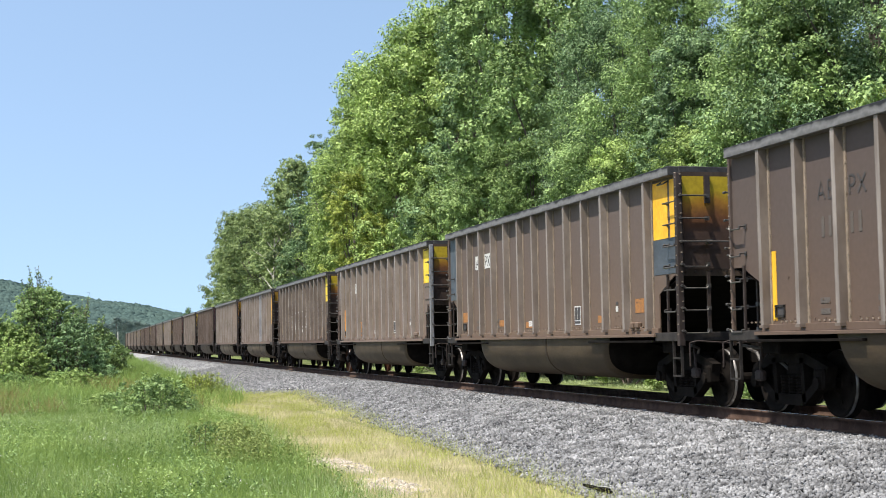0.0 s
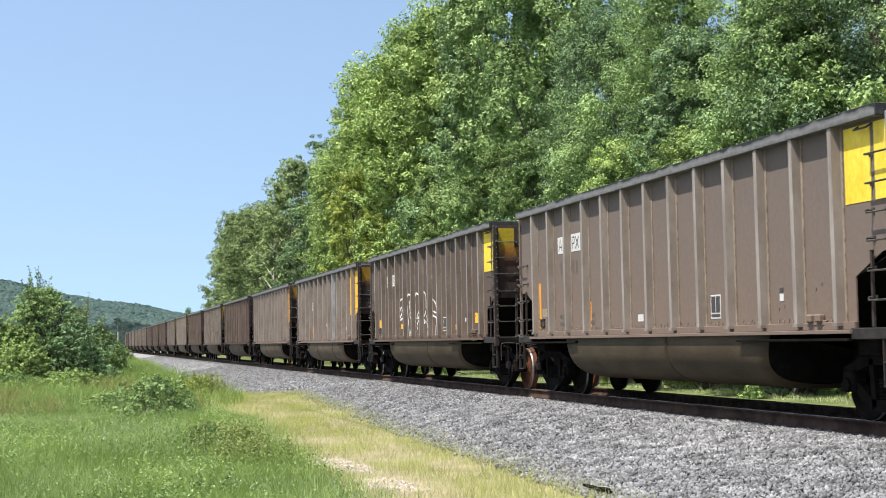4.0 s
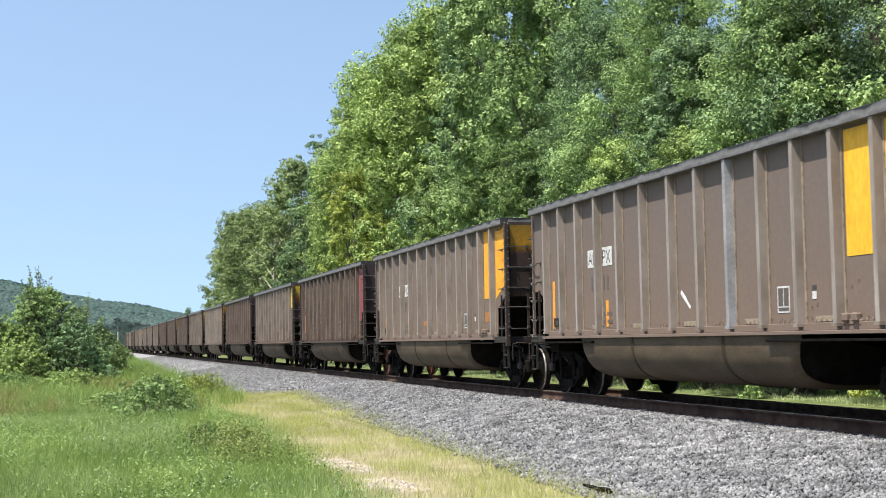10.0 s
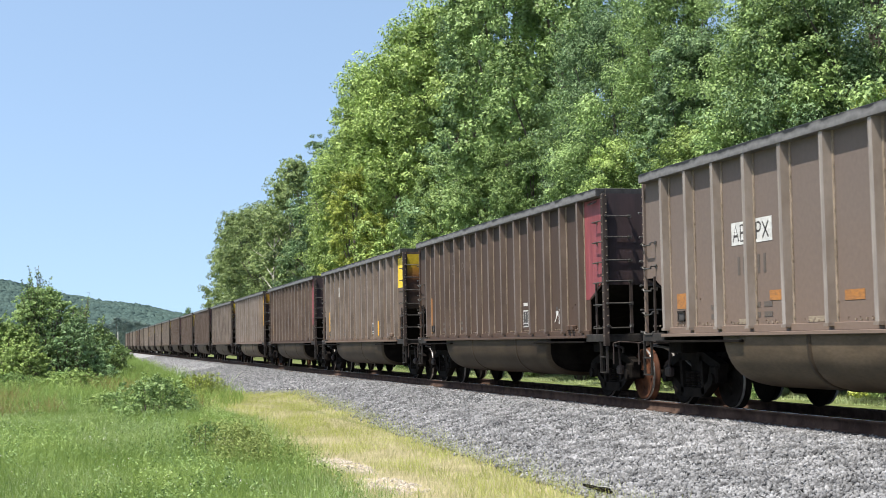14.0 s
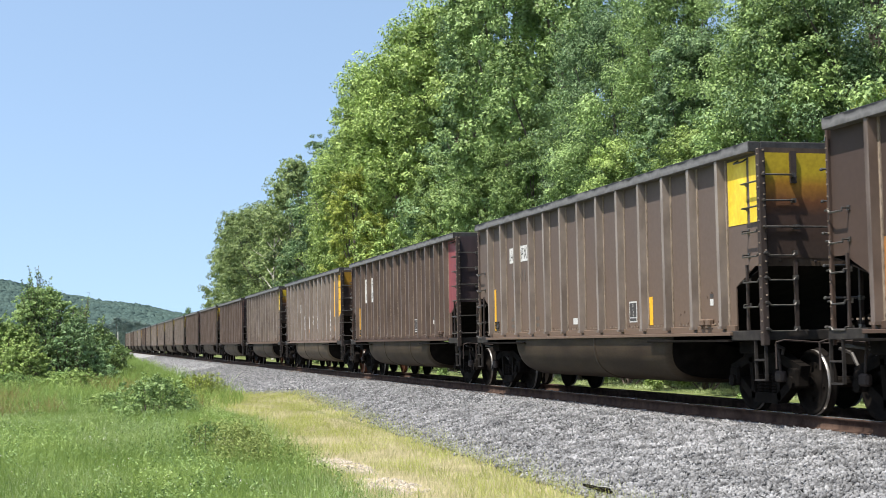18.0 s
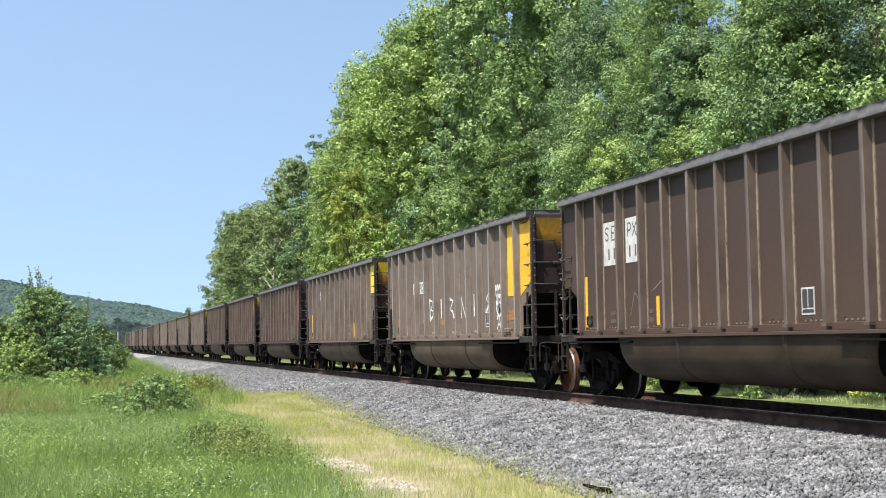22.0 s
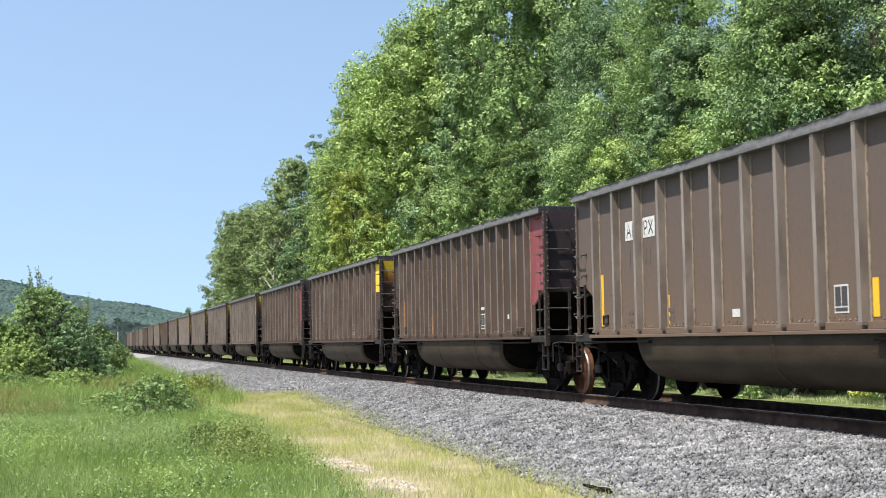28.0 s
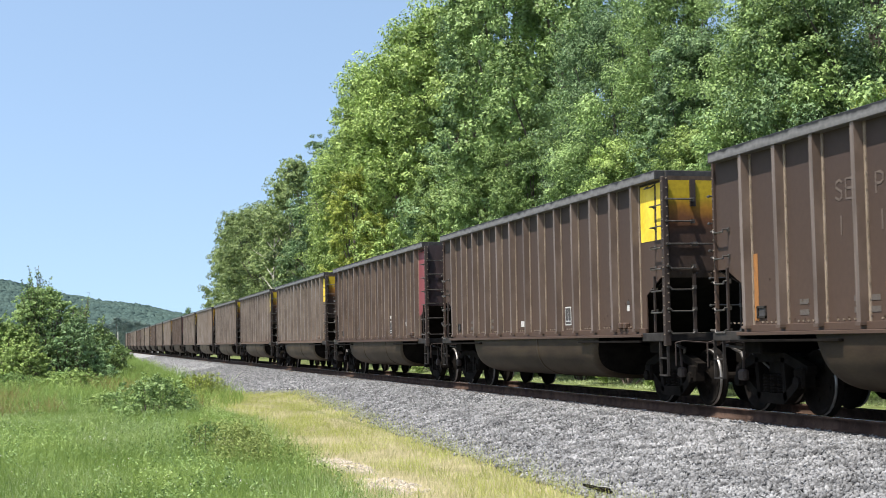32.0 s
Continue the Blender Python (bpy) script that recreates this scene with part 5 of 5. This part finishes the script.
def bush_meshes(seed, height=3.0, radius=1.35, n=40, lobe=(0.3, 0.52), per=1700, size=0.06, shoots=5):
    """A dense bush, leafy down to the ground, with a few shoots standing out of it."""
    rng = np.random.default_rng(seed)
    bm = bmesh.new()
    lobes = []
    for i in range(n):
        h = ((i + 0.5) / n) ** 1.1
        a = i * 2.4
        d = radius * math.sqrt(max(0.02, 1 - h * h)) * rng.uniform(0.45, 1)
        c = (d * math.cos(a), d * math.sin(a), lobe[0] * 0.6 + (height * 0.9 - lobe[1]) * h)
        lobes.append((c, rng.uniform(*lobe)))
        if i % 3 == 0:
            rod(bm, (0.15 * radius * math.cos(a), 0.15 * radius * math.sin(a), 0), c, 0.01 * height, 0.004 * height, 5)
    twigs = []
    for i in range(shoots):
        a = i * 2.1 + seed
        base, tall = radius * (0.12 + 0.5 * (i % 3) / 2), rng.uniform(0.95, 1.1)
        foot = Vector((base * math.cos(a), base * math.sin(a), height * (0.62 - 0.12 * (i % 3))))
        for j in range(4):
            fan = a + rng.uniform(-1.5, 1.5)
            tip = foot + Vector((0.1 * height * math.cos(fan), 0.1 * height * math.sin(fan), height * (tall - 0.62 - 0.05 * j)))
            rod(bm, foot, tip, 0.004 * height, 0.001 * height, 4)
            twigs.append((foot, tip, 60))
    bmesh.ops.recalc_face_normals(bm, faces=bm.faces)
    stems = bpy.data.meshes.new("bush_stems")
    bm.to_mesh(stems)
    bm.free()
    return stems, crown_mesh("bush_crown", rng, lobes, per, size, twigs, False)


BUSH = [bush_meshes(61 + i) for i in range(3)]
BIG_BUSH = [bush_meshes(71, 5.9, 2.6, 300, (0.26, 0.55), 800, 0.07, 14), bush_meshes(72, 3.9, 2.3, 190, (0.22, 0.48), 900, 0.07, 8), bush_meshes(73, 2.6, 1.7, 120, (0.2, 0.42), 900, 0.07, 4)]
BRAMBLE = [bush_meshes(81, 1.1, 1.05, 60, (0.14, 0.26), 3600, 0.034, 0), bush_meshes(82, 0.8, 0.6, 34, (0.11, 0.18), 4200, 0.03, 0), bush_meshes(83, 0.72, 0.55, 40, (0.05, 0.1), 900, 0.024, 0)]
for x, s, kind, leaf, turn in ((-12.5, 72, 0, LEAF_MID, 10), (-14.3, 69.0, 1, LEAF_LIGHT, 80), (-13.3, 66.5, 2, LEAF_LIGHT, 140), (-11.2, 70.5, 1, LEAF_DEEP, 250), (-10.2, 75, 1, LEAF_MID, 200)):
    plant("bush", BIG_BUSH[kind], leaf, BARK, pose(x, s, -0.8, 0, 0, turn) @ Matrix.Diagonal((1, 1, 0.86 if x > -11 else 0.93, 1)), "large dense green bush with young shoots among tall weeds", "bush", "bushes on the open side")
# the big bush and the low shrubs on the open side
for x, s, h, w, kind, leaf in ((-16.4, 74, 3.3, 1.0, 0, LEAF_BUSH), (-9.7, 82, 2.3, 1.2, 2, LEAF_MID), (-9.2, 88, 1.9, 1.2, 1, LEAF_BUSH), (-8.8, 98, 1.9, 1.3, 0, LEAF_BUSH), (-7.9, 112, 1.8, 1.4, 1, LEAF_MID), (-7.0, 130, 1.8, 1.5, 2, LEAF_BUSH), (-6.2, 152, 1.9, 1.6, 2, LEAF_BUSH), (-5.8, 190, 2.2, 1.6, 0, LEAF_BUSH)):
    m = Matrix.LocRotScale((x, s, -0.8), Euler((0, 0, x)), (h / 3 * 0.8 * w, h / 3 * 0.8 * w, h / 3))
    plant("bush", BUSH[kind], leaf, BARK, m, "dense green leafy bush among tall weeds", "bush", "bushes on the open side")
for x, s, k, kind, leaf, label in ((-9.0, 34.6, 1.2, 0, LEAF_MID, "low green bramble shrub in the grass"), (-8.75, 36.8, 1.0, 0, LEAF_BUSH, "low green bramble shrub in the grass"), (-10.1, 38, 0.7, 0, LEAF_LIGHT, "low yellowish bramble shrub in the grass"), (-9.9, 41, 0.8, 1, LEAF_BRONZE, "low browning bramble in the grass"), (-11.38, 112.8, 1.5, 1, LEAF_BRONZE, "browning weeds at the foot of the big bush"), (-7.05, 47.4, 1.25, 1, LEAF_GOLD, "small round yellow-green shrub beside the ballast"), (-6.55, 48.0, 1.35, 1, LEAF_BRONZE, "small browning shrub beside the ballast"), (-8.3, 21.6, 0.95, 2, LEAF_BRONZE, "small weedy shrub with bronze leaves in the grass"), (-8.75, 22.6, 1.0, 2, LEAF_BUSH, "small weedy shrub with pale leaves in the grass")):
    plant("shrub", BRAMBLE[kind], leaf, BARK, pose(x, s, -0.74, 0, 0, x * 90) @ Matrix.Diagonal((k, k, k, 1)), label, "shrub")
rng = np.random.default_rng(5)
for i in range(9):
    s = rng.uniform(48, 68)
    x = -11.4 + (s - 30) * rng.uniform(-0.07, 0.02)
    k = rng.uniform(0.6, 1.1)
    plant("weed_clump", BRAMBLE[i % 2], (LEAF_BUSH, LEAF_LIGHT, LEAF_LIGHT)[i % 3], BARK, pose(x, s, -0.74, 0, 0, i * 77) @ Matrix.Diagonal((k * 1.2, k * 1.2, k, 1)), "leafy clump of tall weeds in the rough grass", "weeds", "weed clumps in the rough grass")


def blades(rng, places, height, width, bend=1.1):
    """Grass blades, each a leaning tapered strip."""
    n = len(places)
    a = rng.uniform(0, 6.28, n)
    h, w = height * rng.uniform(0.5, 1.25, n), width * rng.uniform(0.6, 1.2, n)
    lean = rng.uniform(0, bend, n) * h
    d = rng.uniform(0, 6.28, n)
    side = np.stack((np.cos(a), np.sin(a), np.zeros(n)), 1) * w[:, None] / 2
    drift = np.stack((np.cos(d), np.sin(d), np.zeros(n)), 1) * lean[:, None]
    up = np.zeros((n, 3))
    up[:, 2] = h
    p = np.asarray(places)
    v = np.stack((p - side * 1.15, p + side * 1.15, p + up + drift), 1).reshape(-1, 3)
    return v, np.arange(3 * n).reshape(n, 3)


def bare_spot(x, y):
    """Small patches of loose pale gravel in the dry strip."""
    worn = 0.9 * noise.noise((x * 2.2, y * 1.0, 3)) + 0.5 * noise.noise((x * 6, y * 3, 5))
    return min(((x + 7.05) / 0.4) ** 2 + ((y - 20.0) / 1.7) ** 2, ((x + 7.0) / 0.38) ** 2 + ((y - 16.9) / 1.3) ** 2) < 0.8 + worn


def scatter(rng, n, x0, x1, y0, y1, keep):
    out = []
    for x, y in zip(rng.uniform(x0, x1, n), rng.uniform(y0, y1, n)):
        if keep(x, y):
            out.append((x, y, ground_height(x, y) - 0.02))
    return np.array(out)


def toe(y, x=-5.0):
    return toe_line(y) + 0.5 * max(0.0, noise.noise((x * 1.2, y * 0.55, 41)))


rng = np.random.default_rng(33)
for name, label, material, places, h, w in (
    ("green_grass", "lush green grass and weeds", GRASS_GREEN, scatter(rng, 150000, -14.5, -6.4, 13, 40, lambda x, y: dry_side(x, y) < rng.normal(0, 0.3) and x > -10.9 - 0.09 * y and not bare_spot(x, y)), 0.24, 0.009),
    ("dry_grass", "short dry yellow grass beside the ballast", GRASS_DRY, scatter(rng, 190000, -8.6, -3.4, 13, 56, lambda x, y: dry_side(x, y) > rng.normal(0, 0.3) and x < toe(y, x) + rng.normal(0.1, 0.22) and not bare_spot(x, y)), 0.115, 0.0055),
    ("yellowish_grass", "tufts of yellowish green grass in the dry strip", GRASS_LIME, scatter(rng, 100000, -8.6, -3.6, 13, 56, lambda x, y: dry_side(x, y) > rng.normal(0, 0.3) and x < toe(y, x) + rng.normal(0.1, 0.22) and (noise.noise((x * 1.1, y * 0.5, 23)) > rng.normal(0.0, 0.12) or toe(y, x) - x < rng.normal(0.35, 0.2)) and not bare_spot(x, y)), 0.17, 0.0065),
    ("pale_grass", "thin pale seeding grass over the green", GRASS_PALE, scatter(rng, 30000, -14.5, -7.2, 14, 42, lambda x, y: x > -10.9 - 0.09 * y and noise.noise((x * 0.55, y * 0.2, 31)) > 0.08), 0.34, 0.005),
    ("far_grass", "green grass and weeds further off", GRASS_GREEN, scatter(rng, 60000, -24, -4.4, 38, 110, lambda x, y: x < toe_line(y) - 0.3 - max(0, 54 - y) * 0.16 and x > -11.5 - 0.11 * y), 0.46, 0.028),
    ("edge_grass", "tall green grass along the edge of the ballast", GRASS_GREEN, scatter(rng, 26000, -9.5, -4.4, 50, 170, lambda x, y: toe_line(y) - 2.6 < x < toe_line(y) - 0.1 + rng.normal(0, 0.15)), 0.75, 0.03),
    ("reddish_grass", "tall reddish seeding grass", GRASS_TAN, scatter(rng, 16000, -16, -7.5, 36, 80, lambda x, y: x > -11.5 - 0.11 * y and noise.noise((x * 0.5, y * 0.15, 7)) > 0.18), 0.6, 0.02),
    ("verge_grass", "sunlit pale green grass beyond the track", GRASS_PALE, scatter(rng, 60000, 8.4, 12.5, 12, 110, lambda x, y: noise.noise((x * 0.8, y * 0.5, 9)) > -0.25), 0.13, 0.022)):
    me = mesh_np(name, *blades(rng, places, h, w))
    tagged(piece(name, me, material), label, "grass", kind="stuff")
flowers = scatter(rng, 9000, -14, -7.4, 14, 42, lambda x, y: x > -10.9 - 0.09 * y and noise.noise((x * 0.7, y * 0.25, 11)) > 0.12)
flowers[:, 2] += rng.uniform(0.15, 0.36, len(flowers))
tagged(piece("white_flowers", mesh_np("white_flowers", *leaf_cards(rng, flowers, np.tile((0.0, 0.0, 1.0), (len(flowers), 1)), 0.011, 1.0)), FLOWER), "tiny white flowers among the grass", "flowers", kind="stuff")
weeds = scatter(rng, 60000, -15, -6.9, 14, 60, lambda x, y: x > -10.9 - 0.1 * y and dry_side(x, y) < rng.normal(-0.25, 0.25) and noise.noise((x * 0.9, y * 0.35, 17)) > -0.25)
weeds[:, 2] += rng.uniform(0.05, 0.3, len(weeds))
tagged(piece("leafy_weeds", mesh_np("leafy_weeds", *leaf_cards(rng, weeds, np.tile((0.0, 0.0, 0.7), (len(weeds), 1)), 0.018, 2.0)), LEAF_BUSH), "low broad-leaved weeds among the grass", "weeds", kind="stuff")


def stalks(rng, places, low, high, per):
    """Leaves set along upright stalks, thinning out towards the tip."""
    u = rng.uniform(0.1, 1, (len(places), per, 1))
    top = rng.normal(0, 0.1, (len(places), 1, 3)) + np.array((0, 0, 1.0))
    tall = rng.uniform(low, high, (len(places), 1, 1))
    p = places[:, None] + top * tall * u + rng.normal(0, 0.05, (len(places), per, 3)) * (1.1 - 0.7 * u)
    return p.reshape(-1, 3)


for name, label, material, n, x0, x1, y0, y1, low, high, size, keep in (
    ("tall_weeds", "tall leafy weeds standing over the grass", LEAF_LIGHT, 1100, -13.5, -7.4, 15, 46, 0.2, 0.45, 0.016, lambda x, y: noise.noise((x * 0.6, y * 0.22, 51)) > 0.05),
    ("dark_weeds", "clumps of darker broad-leaved weeds in the grass", LEAF_MID, 900, -13.5, -7.6, 15, 46, 0.15, 0.36, 0.02, lambda x, y: noise.noise((x * 0.7, y * 0.25, 63)) > 0.12),
    ("bronze_weeds", "straggling weeds with bronze tips at the grass edge", LEAF_BRONZE, 200, -8.9, -7.8, 19.5, 26, 0.25, 0.55, 0.02, lambda x, y: noise.noise((x * 1.1, y * 0.4, 71)) > -0.15)):
    places = scatter(rng, n * 2, x0, x1, y0, y1, lambda x, y: x > -10.9 - 0.09 * y and dry_side(x, y) < 0.1 and keep(x, y))
    P = stalks(rng, places, low, high, 42)
    tagged(piece(name, mesh_np(name, *leaf_cards(rng, P, rng.normal(0, 0.5, P.shape), size, 1.8)), material), label, "weeds", kind="stuff")
bm = bmesh.new()
box(bm, -0.03, 0.03, -0.36, 0.3, 0, 0.03, 0.006)
box(bm, -0.05, 0.035, -0.3, -0.16, 0.008, 0.05, 0.006)
scrap = part("scrap_strip", bm, DARK)
scrap.matrix_basis = pose(-5.02, 15.05, -0.60, 2, 3, 5)
tagged(scrap, "dark broken strip of scrap lying on the ballast", "scrap")
P = scatter(rng, 16000, -8.6, -5.6, 13.5, 24, lambda x, y: bare_spot(x, y) and rng.random() < 0.8) + np.array((0, 0, 0.03))
tagged(piece("pale_stones", mesh_np("pale_stones", *stones(rng, P, 0.03)), PALE_STONE), "patch of pale loose gravel in the dry grass", "stones", kind="stuff")


# ---- distance ----
def hill_height(x, y):
    """A wooded ridge, highest on the open side and falling towards the line."""
    ridge = 54 - 0.235 * x if x < 0 else 54 - 0.18 * x
    ridge = max(14, min(104, ridge)) + 1.5 * math.sin(x * 0.03)
    across = max(0.0, 1 - abs(y - 1500) / 520)
    return -4 + ridge * across ** 0.8 + 2.0 * noise.noise((x * 0.03, y * 0.03, 0)) + 5.0 * noise.noise((x * 0.012, y * 0.012, 4)) * (1 - across)


hill = piece("wooded_hill", grid_mesh("wooded_hill", ticks([(-900, -360, 20), (-360, 260, 3.5), (260, 900, 20)]), ticks([(980, 1560, 7), (1560, 2020, 60)]), hill_height), HILL_HAZY)
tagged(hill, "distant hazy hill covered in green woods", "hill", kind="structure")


def far_crowns(rng, n):
    """Rounded, lumpy tree crowns packed over the slope that faces the line."""
    ball = bmesh.new()
    bmesh.ops.create_icosphere(ball, subdivisions=1, radius=1.0)
    ball.verts.ensure_lookup_table()
    v0 = np.array([v.co for v in ball.verts])
    f0 = np.array([[v.index for v in f.verts] for f in ball.faces])
    ball.free()
    x, y = rng.uniform(-170, 190, n), rng.uniform(1000, 1512, n)
    z = np.array([hill_height(a, b) for a, b in zip(x, y)])
    r = 2.0 + 3.0 * rng.uniform(0, 1, n) ** 2
    v = v0[None] * (1 + rng.normal(0, 0.08, (n, len(v0), 1))) * r[:, None, None] * np.array([1.0, 1.0, 0.9])
    v += np.stack((x, y, z - r * 0.42), 1)[:, None]
    return v.reshape(-1, 3), (np.arange(n)[:, None, None] * len(v0) + f0[None]).reshape(-1, 3)


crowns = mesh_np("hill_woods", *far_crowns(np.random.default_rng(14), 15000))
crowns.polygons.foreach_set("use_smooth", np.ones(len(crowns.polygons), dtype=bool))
tagged(piece("hill_woods", crowns, HILL_HAZY), "distant hazy green tree crowns covering the hill", "woods", kind="stuff")
rng = np.random.default_rng(8)
for i in range(13):
    s = 470 + 9 * (i * 7 % 5)
    x = -30 + 3.4 * i
    h = rng.uniform(8.0, 14) * (1.15 if i > 7 else 0.85)
    m = Matrix.LocRotScale((x, s, -1), Euler((0, 0, i)), (h / 22 * 1.5, h / 22 * 1.5, h / 22))
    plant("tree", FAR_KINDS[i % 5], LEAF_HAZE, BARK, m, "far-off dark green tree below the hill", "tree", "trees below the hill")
plant("tree", FAR_KINDS[3], LEAF_DEEP, BARK, Matrix.LocRotScale((12.6, 322, -1), None, (0.42, 0.42, 0.5)), "lone small tree rising behind the cars", "tree")


def draw_snag(bm):
    """A dead tree with pale bare limbs."""
    rng = np.random.default_rng(3)
    top = Vector((0.3, 0.2, 14.5))
    rod(bm, (0, 0, -0.2), top * 0.5, 0.17, 0.12, 7)
    rod(bm, top * 0.5, top, 0.12, 0.03, 7)
    for i in range(13):
        h = 0.5 + 0.035 * i
        a = i * 2.2
        base = top * h
        tip = base + Vector((math.cos(a) * rng.uniform(1.2, 2.4), math.sin(a) * rng.uniform(1.2, 2.4), rng.uniform(1.2, 2.6)))
        rod(bm, base, tip, 0.07, 0.015, 5)
        mid = base.lerp(tip, 0.6)
        rod(bm, mid, mid + Vector((math.cos(a + 1) * 0.9, math.sin(a + 1) * 0.9, 0.7)), 0.03, 0.008, 4)


snag = part("dead_tree", (lambda b: (draw_snag(b), b)[1])(bmesh.new()), PALE_BARK)
snag.matrix_basis = pose(10.2, 158, -0.7)
tagged(snag, "dead tree with pale bare limbs among the leaves", "tree")
bm = bmesh.new()
rod(bm, (0, 0, -0.3), (0, 0, 4.4), 0.1, 0.08, 8)
pole = part("utility_pole", bm, PALE_BARK)
pole.matrix_basis = pose(-4.4, 258, -0.7)
tagged(pole, "pale wooden pole standing beside the far track", "pole")


# ---- movement ----
def motions():
    times = [i * 1.0 for i in range(33)]
    for k, car in enumerate(TRAIN):
        rows = []
        for t in times:
            s = 20.44 + (k - 1) * CAR_PITCH - travelled(t)
            ax, ay, _ = track_pose(s + 0.89)
            bx, by, _ = track_pose(s + CAR_LENGTH - 0.89)
            turn = math.atan2(bx - ax, by - ay)
            rows.append((t, pose(ax - 0.89 * math.sin(turn), ay - 0.89 * math.cos(turn), 0, 0, 0, -math.degrees(turn))))
        walk(car, rows)
    spin = [i * 0.1 for i in range(321)]
    for k, axle, y in AXLES:
        if k < 15:
            walk(axle, [(t, pose(0, y, 0.457) @ Matrix.Rotation(travelled(t) / 0.457, 4, "X")) for t in spin])


motions()
